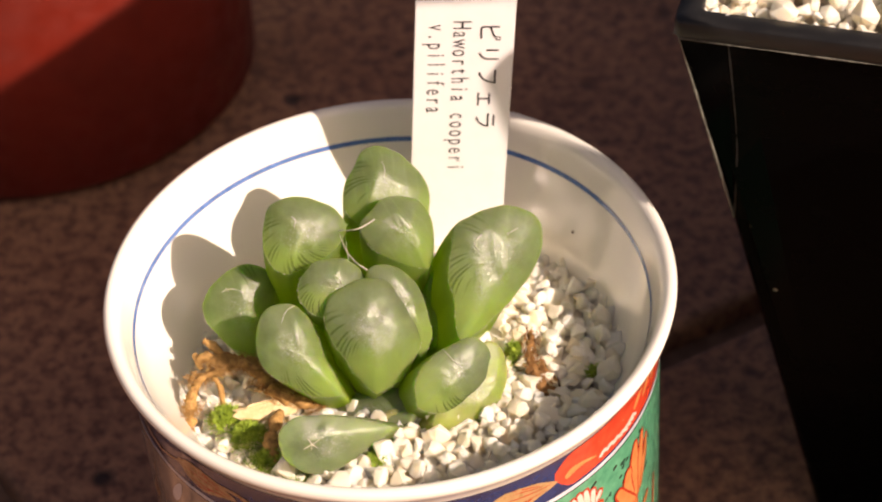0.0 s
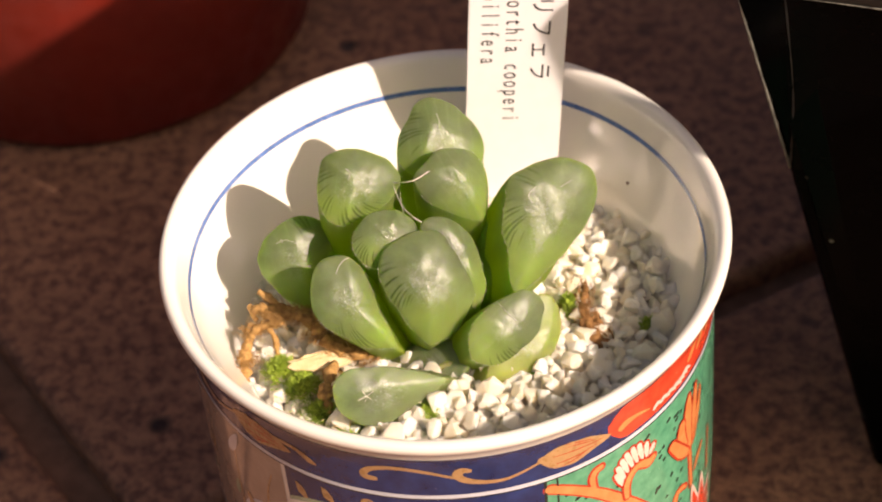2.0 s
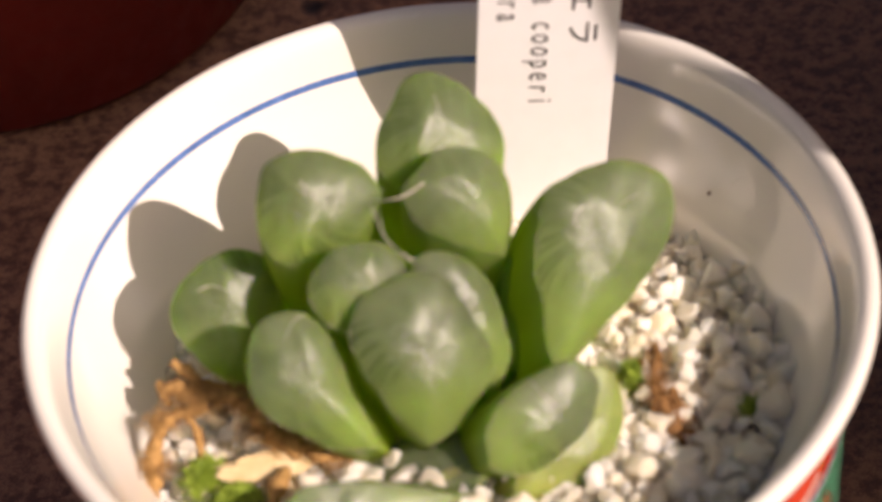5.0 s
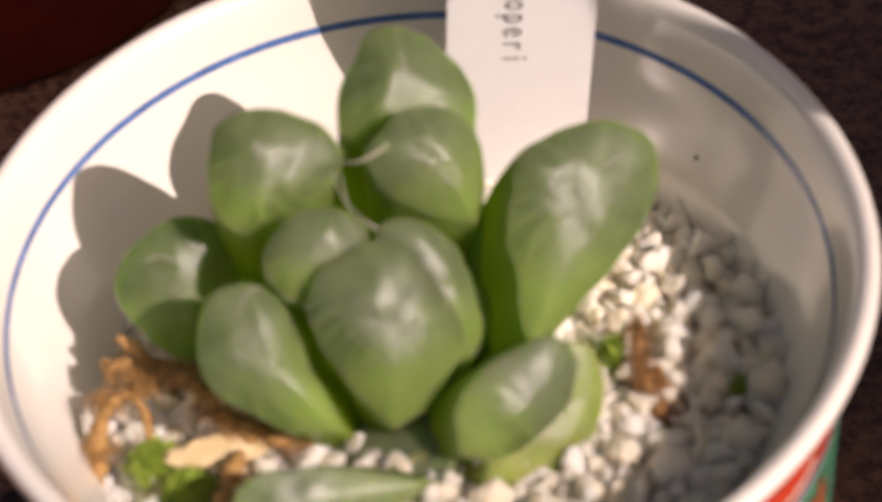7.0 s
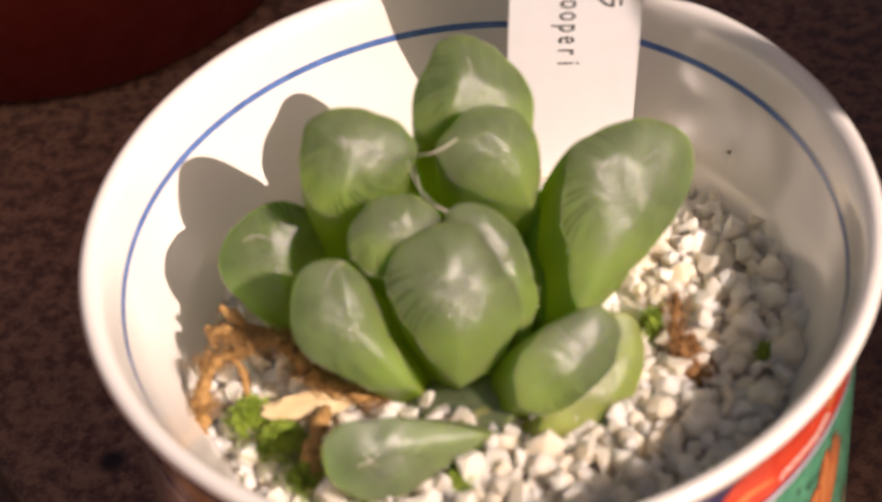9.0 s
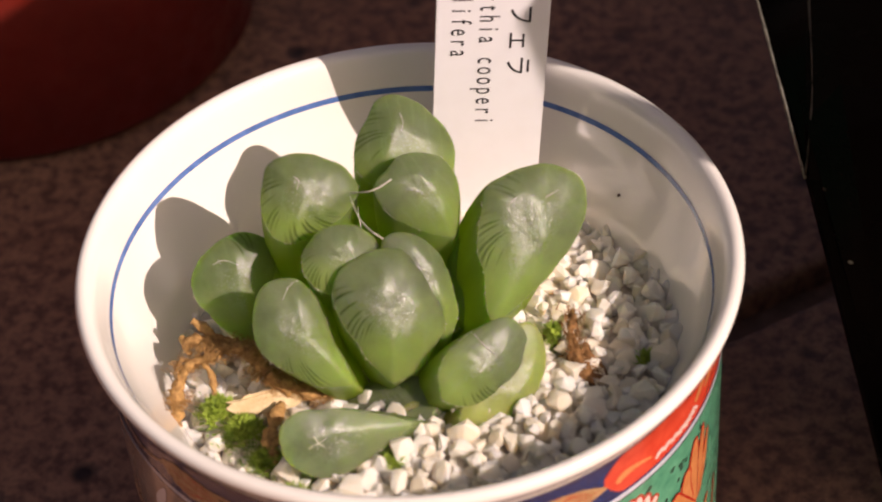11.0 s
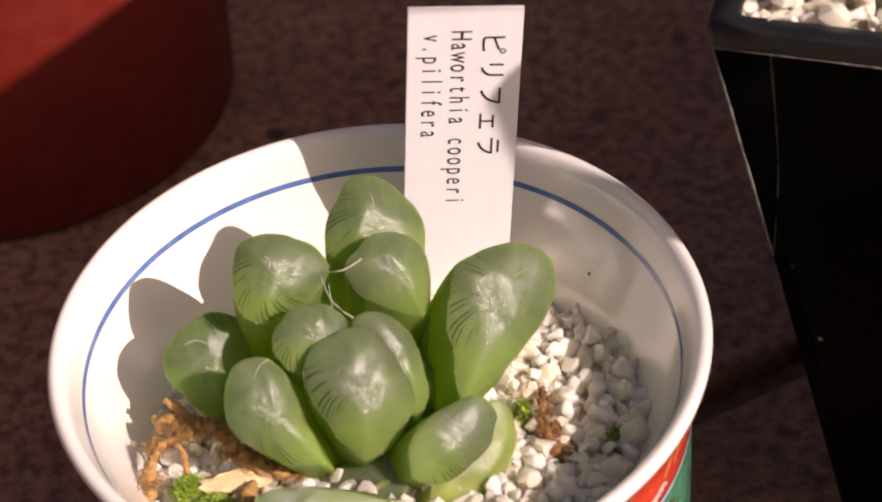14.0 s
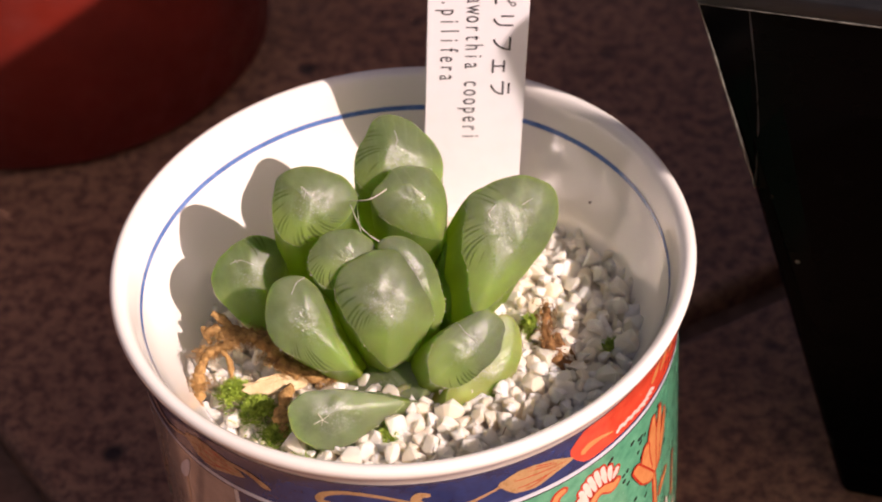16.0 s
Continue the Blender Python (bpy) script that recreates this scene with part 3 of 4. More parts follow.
painted([(-53.4, 55.5), (-54.2, 57.3), (-55.0, 59.1)], [0.5, 1.1, 0.9], "petal", PINK, lift=0.036, label="pale pink painted petal")
painted([(-52.1, 55.7), (-52.7, 57.6), (-53.3, 59.4)], [0.5, 1.1, 0.9], "petal", PINK, lift=0.048, label="pale pink painted petal")
painted([(-50.6, 55.6), (-51.1, 57.4), (-51.5, 59.2)], [0.5, 1.1, 0.9], "petal", PINK, lift=0.06, label="pale pink painted petal")
painted([(-49.3, 55.4), (-49.4, 56.8), (-49.4, 58.2)], [0.5, 1.1, 0.9], "petal", PINK, lift=0.072, label="pale pink painted petal")
painted([(-48.4, 55.4), (-47.9, 56.0), (-47.3, 56.7)], [0.5, 1.1, 0.9], "petal", PINK, lift=0.084, label="pale pink painted petal")
painted([(-55.2, 49.4), (-55.2, 52.1), (-53.7, 54.2), (-51.5, 54.7), (-48.9, 53.7), (-47.5, 54.0)], [0.8, 1.1, 1.2, 1.3, 1.7, 1.2], "sprig", lift=0.12)
# large red flower and a leaf low on the panel
paint("petal", stroke([(-27.8, 18.3), (-33.3, 26.9), (-35.1, 29.9), (-37.3, 33.2)], [3.0, 3.4, 2.4, 0.2], 0.1), PINK, green_panel)
paint("petal", stroke([(-27.8, 18.3), (-33.3, 26.9), (-34.6, 29.1), (-36.0, 31.3)], [2.9, 3.0, 1.8, 0.2], 0.13), RED, green_panel, "red painted petal")
paint("petal", stroke([(-27.8, 18.3), (-23.3, 21.5), (-21.0, 22.3), (-18.0, 22.6)], [3.0, 3.4, 2.4, 0.2], 0.16), PINK, green_panel)
paint("petal", stroke([(-27.8, 18.3), (-23.3, 21.5), (-21.7, 22.1), (-19.8, 22.5)], [2.9, 3.0, 1.8, 0.2], 0.19), RED, green_panel, "red painted petal")
paint("petal", stroke([(-27.8, 18.3), (-23.9, 24.9), (-22.0, 27.2), (-19.7, 29.2)], [3.0, 3.4, 2.4, 0.2], 0.22), PINK, green_panel)
paint("petal", stroke([(-27.8, 18.3), (-23.9, 24.9), (-22.5, 26.6), (-21.0, 28.2)], [2.9, 3.0, 1.8, 0.2], 0.25), RED, green_panel, "red painted petal")
paint("petal", stroke([(-27.8, 18.3), (-30.4, 28.2), (-31.3, 32.1), (-32.2, 35.8)], [3.0, 3.4, 2.4, 0.2], 0.28), PINK, green_panel)
paint("petal", stroke([(-27.8, 18.3), (-30.4, 28.2), (-31.1, 31.0), (-31.7, 33.7)], [2.9, 3.0, 1.8, 0.2], 0.31), RED, green_panel, "red painted petal")
paint("petal", stroke([(-27.8, 18.3), (-27.2, 27.6), (-27.0, 31.3), (-26.7, 34.9)], [3.0, 3.4, 2.4, 0.2], 0.34), PINK, green_panel)
paint("petal", stroke([(-27.8, 18.3), (-27.2, 27.6), (-27.0, 30.2), (-26.8, 32.9)], [2.9, 3.0, 1.8, 0.2], 0.37), RED, green_panel, "red painted petal")
painted([(-66.0, 48.6), (-62.9, 48.6), (-58.6, 47.8), (-54.1, 46.2)], [2.4, 2.6, 1.2, 0.2], "petal", PINK)
painted([(-62.9, 46.8), (-60.1, 46.9), (-57.5, 46.9), (-54.7, 46.2)], [1.2, 1.4, 0.8, 0.2], "petal", lift=0.05)
# dots
bm = bmesh.new()
for i in range(430):
    a, z = prng.uniform(-70.5, 18), prng.uniform(6, MID - 2)
    blob(a, z, prng.uniform(0.42, 0.62), prng.uniform(0.26, 0.38), prng.uniform(20, 60), 0.085, bm, 7)
tagged(paint("dark_dots", bm, DARK, green_panel, "small dark green dots"), kind="stuff")

# figured panel beyond the blue one; its dull brown also carries this side's shade
figure = paint("figured_panel", field(-196.0, -130.6, LOW, MID - 1.0, 0.05), TAN, body, "dull brown panel with faint painted figures")
for i in range(13):
    a, z = prng.uniform(-190, -134), prng.uniform(28, 58)
    paint("faint_leaf", blob(a, z, prng.uniform(1.6, 4.2), prng.uniform(0.7, 1.6), prng.uniform(20, 150), 0.09 + 0.004 * i, point=0.5), (LEAF_PAINT, GOLD, PALE)[i % 3], figure)
for i in range(5):
    a = -188 + i * 12.5
    paint("faint_twig", stroke([(a, 20.0), (a + prng.uniform(-2, 3), 36.0), (a + prng.uniform(1, 5), 50.0), (a + 4, 57.0)], [0.6, 0.5, 0.4, 0.2], 0.08), GOLD, figure)


for place, size in (((-6.58, 41.65, 73.3), 0.2), ((30.95, 19.82, 62.4), 0.26)):
    bm = bmesh.new()
    bmesh.ops.create_icosphere(bm, subdivisions=1, radius=size * MM, matrix=Matrix.Translation(Vector(place) * MM) @ Matrix.Diagonal((1.0, 0.5, 1.4, 1)))
    part("dirt_speck", bm, MORTAR, body, "tiny dark speck of dirt")

# ---- gravel in the cup ----
GRAVEL = 56.9


def bed(x, y):
    """The slope of the gravel: lower at the back, at the left and along the right wall."""
    return -0.14 * y + 0.10 * x - 0.07 * max(0.0, y) - 0.10 * max(0.0, x - 16.0)


def pebble_mesh(name, seed, flat=0.75):
    r = random.Random(seed)
    bm = bmesh.new()
    for _ in range(16):
        v = Vector((r.gauss(0, 1), r.gauss(0, 1), r.gauss(0, 1))).normalized()
        bm.verts.new(Vector((v.x * r.uniform(0.85, 1.15), v.y * r.uniform(0.7, 1.0), v.z * flat)))
    hull = bmesh.ops.convex_hull(bm, input=bm.verts[:])
    bmesh.ops.delete(bm, geom=[g for g in hull["geom_interior"] if isinstance(g, bmesh.types.BMVert)], context="VERTS")
    me = bpy.data.meshes.new(name)
    bm.to_mesh(me)
    bm.free()
    me.materials.append(STONE)
    return me


PEBBLES = [pebble_mesh("stone", 100 + i) for i in range(14)]


def joined(name, spots, parent, label=""):
    """Many stones in one mesh, from (mesh, matrix) pairs."""
    verts, faces = [], []
    for me, m in spots:
        base = len(verts)
        verts += [tuple(m @ v.co) for v in me.vertices]
        faces += [[base + i for i in p.vertices] for p in me.polygons]
    me = bpy.data.meshes.new(name)
    me.from_pydata(verts, [], faces)
    me.materials.append(STONE)
    ob = new(name, me)
    ob.parent = parent
    return tagged(ob, label, kind="stuff")


def scatter(count, inside, size, height, seed, sep=0.72):
    r = random.Random(seed)
    cell, taken, out = 3.0, {}, []
    for _ in range(count * 40):
        if len(out) >= count:
            break
        x, y = inside(r)
        s = r.choice(size) * r.uniform(0.8, 1.2)
        key = (int(x // cell), int(y // cell))
        if any((x - px) ** 2 + (y - py) ** 2 < ((s + ps) * sep) ** 2 for dx in (-1, 0, 1) for dy in (-1, 0, 1) for px, py, ps in taken.get((key[0] + dx, key[1] + dy), ())):
            continue
        taken.setdefault(key, []).append((x, y, s))
        out.append((x, y, height + r.uniform(-0.4, 0.5), s, Euler([r.uniform(0, 6.28) for _ in range(3)])))
    return out


gravel = tagged(empty("gravel_bed", (0, 0, GRAVEL * MM)), "crushed white stone gravel filling the cup", "gravel", kind="stuff")
bm = lathe([(0.0, 0.4), (15, 0.3), (28, 0.0), (36.6, -0.5), (35.0, -6.0), (0.0, -6.0)], 64)
for v in bm.verts:
    v.co.z += bed(v.co.x / MM, v.co.y / MM) * MM
part("grit", bm, SOIL, gravel, "damp grit beneath the stones")


def in_cup(r):
    a, d = r.uniform(0, 2 * np.pi), 35.8 * math.sqrt(r.random())
    return d * math.cos(a), d * math.sin(a)


spots = scatter(1300, in_cup, (1.6, 1.9, 2.2, 2.6), 0.5, 11, 0.50)
spots += scatter(300, in_cup, (1.4, 1.8, 2.3), 1.7, 12, 1.1)
spots = [(rng.choice(PEBBLES), Matrix.LocRotScale(Vector((x, y, z + bed(x, y))) * MM, e, Vector((s, s, s)) * MM)) for x, y, z, s, e in spots]
# those on the open side, in front and to the right, are single stones
spots.sort(key=lambda q: -(q[1].translation.x * 0.9 - q[1].translation.y))
for me, m in spots[:290]:
    ob = new("stone", me)
    ob.parent = gravel
    ob.matrix_local = m
joined("stones", spots[290:], gravel, "crushed white stones, heaped")

# ---- succulent ----
plant = tagged(empty("succulent", (0, 0, 58.0 * MM)), "rosette of plump glossy green windowed succulent leaves", "plant")


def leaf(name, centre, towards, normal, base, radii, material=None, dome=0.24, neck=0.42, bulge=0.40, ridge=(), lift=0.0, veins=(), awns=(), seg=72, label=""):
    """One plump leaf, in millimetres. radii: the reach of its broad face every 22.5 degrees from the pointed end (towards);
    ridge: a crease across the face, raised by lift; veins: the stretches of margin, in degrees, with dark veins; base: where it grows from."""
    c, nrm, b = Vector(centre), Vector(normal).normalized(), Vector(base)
    e1 = Vector(towards)
    e1 = (e1 - nrm * e1.dot(nrm)).normalized()
    e2 = nrm.cross(e1)
    size = sum(radii) / len(radii)
    r = random.Random(name)
    ph = [r.uniform(0, 6.28) for _ in range(3)]
    n = len(radii)

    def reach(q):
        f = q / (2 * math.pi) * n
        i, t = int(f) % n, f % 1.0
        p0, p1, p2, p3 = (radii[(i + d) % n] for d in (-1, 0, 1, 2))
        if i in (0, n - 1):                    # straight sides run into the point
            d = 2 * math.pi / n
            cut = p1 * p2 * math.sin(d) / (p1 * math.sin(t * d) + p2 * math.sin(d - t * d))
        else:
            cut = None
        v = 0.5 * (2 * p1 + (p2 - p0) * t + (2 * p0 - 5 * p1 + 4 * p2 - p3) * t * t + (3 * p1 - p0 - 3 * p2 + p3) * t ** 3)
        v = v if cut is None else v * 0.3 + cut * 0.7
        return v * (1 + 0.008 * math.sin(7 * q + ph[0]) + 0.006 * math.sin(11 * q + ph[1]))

    def off_ridge(x, y):
        best = 1e9
        for (ax, ay), (bx, by) in zip(ridge, ridge[1:]):
            dx, dy = bx - ax, by - ay
            f = max(0.0, min(1.0, ((x - ax) * dx + (y - ay) * dy) / (dx * dx + dy * dy)))
            best = min(best, math.hypot(x - ax - f * dx, y - ay - f * dy))
        return best

    def height(x, y, rho):
        h = dome * size * (1 - rho ** 2.2) ** 0.85
        if ridge:
            h += lift * math.exp(-(off_ridge(x, y) / (0.26 * size)) ** 1.25) * (1 - rho ** 4)
        p = Vector((x, y, ph[2] * 9))
        return h + (0.20 * noise.noise(p * 0.35) + 0.07 * noise.noise(p * 1.1)) * (1 - rho ** 3)

    def marked(q):
        a, best = math.degrees(q), 0.0
        for lo, hi in veins:
            for turn in (0, 360):
                d = min(a + turn - lo, hi - a - turn)
                best = max(best, min(1.0, 0.5 + d / 14.0))
        return max(0.0, best)

    bm = bmesh.new()
    uv, back, polar = (bm.loops.layers.uv.new(key) for key in ("face", "back", "polar"))
    angles = np.linspace(0, 2 * np.pi, seg, endpoint=False)
    rows = []
    long = max(radii)
    for rho in (0.0, 0.1, 0.2, 0.3, 0.4, 0.5, 0.6, 0.7, 0.79, 0.87, 0.93, 0.97, 1.0):
        row = []
        for q in angles if rho else angles[:1]:
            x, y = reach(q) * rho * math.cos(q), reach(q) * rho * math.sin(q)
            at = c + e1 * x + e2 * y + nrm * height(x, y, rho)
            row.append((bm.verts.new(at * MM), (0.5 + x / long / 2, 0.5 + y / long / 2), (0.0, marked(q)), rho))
        rows.append(row)
    edge = len(rows) - 1
    for t in (0.03, 0.08, 0.15, 0.24, 0.36, 0.48, 0.62, 0.76, 0.89, 1.0):
        row = []
        mid = c.lerp(b, t)
        q0 = neck + (1 - neck) * math.sqrt(max(0.0, 1 - t ** 2.6))
        for q in angles:
            x, y = reach(q) * math.cos(q), reach(q) * math.sin(q)
            at = mid + (e1 * x + e2 * y) * q0 - nrm * size * bulge * math.sin(t ** 0.8 * math.pi)
            row.append((bm.verts.new(at * MM), (0.5 + x / long / 2, 0.5 + y / long / 2), (t, 0.0), 1.0))
        rows.append(row)

    def face(*items):
        f = bm.faces.new([i[0][0] for i in items])
        for lp, (i, at) in zip(f.loops, items):
            lp[uv].uv, lp[back].uv, lp[polar].uv = i[1], i[2], (at / seg, i[3])

    for i in range(seg):
        face((rows[0][0], i + 0.5), (rows[1][i], i), (rows[1][(i + 1) % seg], i + 1))
    for a, bb in zip(rows[1:], rows[2:]):
        for i in range(seg):
            j = (i + 1) % seg
            face((a[i], i), (a[j], i + 1), (bb[j], i + 1), (bb[i], i))
    face(*[(v, i) for i, v in enumerate(rows[-1])][::-1])
    bmesh.ops.recalc_face_normals(bm, faces=bm.faces)
    for i in range(seg):                      # a crisp margin round the pointed side
        e = bm.edges.get((rows[edge][i][0], rows[edge][(i + 1) % seg][0]))
        e.smooth = not (math.cos(angles[i]) > -0.2)
    margin = [(rows[edge][i][0].co.copy(), (rows[edge][i][0].co - rows[edge - 2][i][0].co).normalized()) for i in range(seg)]
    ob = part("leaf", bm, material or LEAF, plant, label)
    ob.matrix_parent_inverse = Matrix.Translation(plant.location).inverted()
    for hair in awns:                         # thin dry hairs lying on the window
        pts = []
        for x, y in hair:
            rho = min(0.98, math.hypot(x, y) / reach(math.atan2(y, x) % (2 * math.pi)))
            pts.append(c + e1 * x + e2 * y + nrm * (height(x, y, rho) + 0.10))
        part("awn", tube(pts, [0.055, 0.05, 0.03][:len(pts)], 6), HAIR, ob, "thin pale dry awn")
    # fine pale teeth along the margin of the pointed side
    verts, faces = [], []
    for i in range(seg):
        for s in range(2):
            if r.random() < 0.45 or math.cos(angles[i]) < -0.4:
                continue
            f = (s + r.random()) / 2
            p = margin[i][0].lerp(margin[(i + 1) % seg][0], f)
            d = (margin[i][1] + Vector((r.gauss(0, 0.3), r.gauss(0, 0.3), r.gauss(0, 0.3)))).normalized()
            a = d.orthogonal().normalized() * 0.065 * MM
            c3 = d.cross(a)
            k0 = len(verts)
            verts += [tuple(p + a), tuple(p - a * 0.5 + c3 * 0.87), tuple(p - a * 0.5 - c3 * 0.87), tuple(p + d * r.uniform(0.15, 0.42) * MM)]
            faces += [(k0, k0 + 1, k0 + 3), (k0 + 1, k0 + 2, k0 + 3), (k0 + 2, k0, k0 + 3)]
    me = bpy.data.meshes.new("leaf_teeth")
    me.from_pydata(verts, [], faces)
    me.materials.append(HAIR)
    teeth = new("leaf_teeth", me)
    teeth.parent = ob
    tagged(teeth, "fine pale teeth along the margin", kind="stuff")
    return ob


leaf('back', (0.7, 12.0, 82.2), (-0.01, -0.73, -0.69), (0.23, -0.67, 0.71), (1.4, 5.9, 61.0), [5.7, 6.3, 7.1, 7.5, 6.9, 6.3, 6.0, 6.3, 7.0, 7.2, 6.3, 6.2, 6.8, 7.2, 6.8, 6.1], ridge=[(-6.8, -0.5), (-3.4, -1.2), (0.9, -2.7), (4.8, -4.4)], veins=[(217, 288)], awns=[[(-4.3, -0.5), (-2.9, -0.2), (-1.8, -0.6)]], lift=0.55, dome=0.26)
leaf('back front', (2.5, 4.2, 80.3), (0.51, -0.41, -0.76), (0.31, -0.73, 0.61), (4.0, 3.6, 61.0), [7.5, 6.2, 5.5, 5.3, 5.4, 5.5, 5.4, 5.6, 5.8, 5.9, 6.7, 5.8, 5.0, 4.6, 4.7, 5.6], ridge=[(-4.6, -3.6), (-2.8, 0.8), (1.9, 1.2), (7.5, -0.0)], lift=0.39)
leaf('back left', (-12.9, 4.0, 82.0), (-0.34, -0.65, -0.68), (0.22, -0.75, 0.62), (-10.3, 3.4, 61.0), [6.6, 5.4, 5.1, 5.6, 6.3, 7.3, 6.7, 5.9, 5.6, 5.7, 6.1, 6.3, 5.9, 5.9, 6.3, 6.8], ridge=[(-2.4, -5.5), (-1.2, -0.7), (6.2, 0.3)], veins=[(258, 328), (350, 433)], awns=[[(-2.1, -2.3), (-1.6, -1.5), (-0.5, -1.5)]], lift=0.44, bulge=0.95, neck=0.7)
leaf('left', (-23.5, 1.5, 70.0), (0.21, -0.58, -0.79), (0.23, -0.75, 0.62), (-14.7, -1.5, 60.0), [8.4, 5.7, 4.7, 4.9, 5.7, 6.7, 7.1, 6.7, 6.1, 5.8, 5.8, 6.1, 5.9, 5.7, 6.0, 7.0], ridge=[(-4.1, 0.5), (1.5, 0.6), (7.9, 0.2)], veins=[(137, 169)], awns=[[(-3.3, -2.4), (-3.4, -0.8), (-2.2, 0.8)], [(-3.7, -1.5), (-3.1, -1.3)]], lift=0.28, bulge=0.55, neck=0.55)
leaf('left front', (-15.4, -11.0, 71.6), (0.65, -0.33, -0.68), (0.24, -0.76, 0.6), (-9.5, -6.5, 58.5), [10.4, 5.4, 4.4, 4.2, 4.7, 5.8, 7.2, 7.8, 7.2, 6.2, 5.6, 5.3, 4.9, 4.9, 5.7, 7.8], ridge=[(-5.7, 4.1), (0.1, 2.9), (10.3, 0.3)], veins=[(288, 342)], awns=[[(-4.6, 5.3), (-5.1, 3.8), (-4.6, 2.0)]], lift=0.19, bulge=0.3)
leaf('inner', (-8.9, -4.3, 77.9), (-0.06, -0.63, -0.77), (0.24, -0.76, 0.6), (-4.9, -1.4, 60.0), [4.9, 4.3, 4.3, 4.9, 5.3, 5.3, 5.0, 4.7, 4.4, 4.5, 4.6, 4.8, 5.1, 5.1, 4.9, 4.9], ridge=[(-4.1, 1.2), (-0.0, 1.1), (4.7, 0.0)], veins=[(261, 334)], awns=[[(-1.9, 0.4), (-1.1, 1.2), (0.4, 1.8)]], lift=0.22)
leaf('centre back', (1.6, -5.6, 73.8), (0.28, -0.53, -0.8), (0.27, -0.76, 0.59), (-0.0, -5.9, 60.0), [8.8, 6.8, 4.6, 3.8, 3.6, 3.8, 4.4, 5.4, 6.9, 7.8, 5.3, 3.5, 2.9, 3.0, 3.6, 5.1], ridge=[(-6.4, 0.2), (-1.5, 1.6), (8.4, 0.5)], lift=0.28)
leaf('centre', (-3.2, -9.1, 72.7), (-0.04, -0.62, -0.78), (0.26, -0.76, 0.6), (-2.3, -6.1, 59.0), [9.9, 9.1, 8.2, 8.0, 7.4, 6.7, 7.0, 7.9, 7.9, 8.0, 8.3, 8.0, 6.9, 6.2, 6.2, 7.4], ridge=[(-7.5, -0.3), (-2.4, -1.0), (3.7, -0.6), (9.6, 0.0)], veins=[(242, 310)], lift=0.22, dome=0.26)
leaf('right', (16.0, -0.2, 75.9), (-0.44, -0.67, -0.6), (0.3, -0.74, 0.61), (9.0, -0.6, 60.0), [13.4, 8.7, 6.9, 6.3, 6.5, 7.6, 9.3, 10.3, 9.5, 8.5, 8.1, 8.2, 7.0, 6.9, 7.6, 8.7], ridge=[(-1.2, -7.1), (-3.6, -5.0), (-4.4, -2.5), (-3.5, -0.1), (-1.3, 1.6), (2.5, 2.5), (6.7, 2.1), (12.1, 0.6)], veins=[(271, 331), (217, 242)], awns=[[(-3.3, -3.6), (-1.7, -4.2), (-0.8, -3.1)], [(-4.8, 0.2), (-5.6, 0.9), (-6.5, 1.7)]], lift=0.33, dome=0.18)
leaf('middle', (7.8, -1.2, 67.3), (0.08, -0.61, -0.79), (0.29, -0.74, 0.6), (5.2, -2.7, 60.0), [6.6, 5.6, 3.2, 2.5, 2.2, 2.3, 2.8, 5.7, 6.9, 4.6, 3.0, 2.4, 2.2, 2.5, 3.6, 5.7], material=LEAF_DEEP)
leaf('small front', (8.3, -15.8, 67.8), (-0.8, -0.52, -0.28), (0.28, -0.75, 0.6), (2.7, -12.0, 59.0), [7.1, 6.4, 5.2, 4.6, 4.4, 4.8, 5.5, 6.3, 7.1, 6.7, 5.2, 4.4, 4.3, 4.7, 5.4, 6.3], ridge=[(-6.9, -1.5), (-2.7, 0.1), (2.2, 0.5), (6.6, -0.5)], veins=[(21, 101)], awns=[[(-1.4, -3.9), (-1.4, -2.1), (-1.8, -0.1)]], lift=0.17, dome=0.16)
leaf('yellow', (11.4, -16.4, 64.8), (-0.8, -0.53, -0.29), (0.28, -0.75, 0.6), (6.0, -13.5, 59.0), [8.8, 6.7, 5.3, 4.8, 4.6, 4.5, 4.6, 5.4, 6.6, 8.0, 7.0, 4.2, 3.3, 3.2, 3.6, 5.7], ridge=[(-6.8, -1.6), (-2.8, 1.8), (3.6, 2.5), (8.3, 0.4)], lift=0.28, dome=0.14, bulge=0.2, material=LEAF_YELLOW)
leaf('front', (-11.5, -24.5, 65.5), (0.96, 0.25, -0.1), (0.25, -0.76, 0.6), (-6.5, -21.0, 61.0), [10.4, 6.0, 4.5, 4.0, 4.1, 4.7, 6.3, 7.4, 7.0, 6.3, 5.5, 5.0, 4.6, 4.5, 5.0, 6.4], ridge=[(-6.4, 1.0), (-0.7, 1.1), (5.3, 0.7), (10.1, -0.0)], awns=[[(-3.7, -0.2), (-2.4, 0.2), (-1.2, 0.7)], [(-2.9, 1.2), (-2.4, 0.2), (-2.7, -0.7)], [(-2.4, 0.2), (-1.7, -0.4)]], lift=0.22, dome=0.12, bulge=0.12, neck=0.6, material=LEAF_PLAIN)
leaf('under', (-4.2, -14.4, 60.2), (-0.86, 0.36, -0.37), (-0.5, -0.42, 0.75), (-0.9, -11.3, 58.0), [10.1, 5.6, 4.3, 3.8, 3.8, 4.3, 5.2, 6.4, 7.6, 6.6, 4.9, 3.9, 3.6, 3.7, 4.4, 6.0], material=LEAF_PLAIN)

# ---- stem and awns ----
def under_plant(name, bm, material, label=""):
    ob = part(name, bm, material, plant, label)
    ob.matrix_parent_inverse = Matrix.Translation(plant.location).inverted()
    return ob


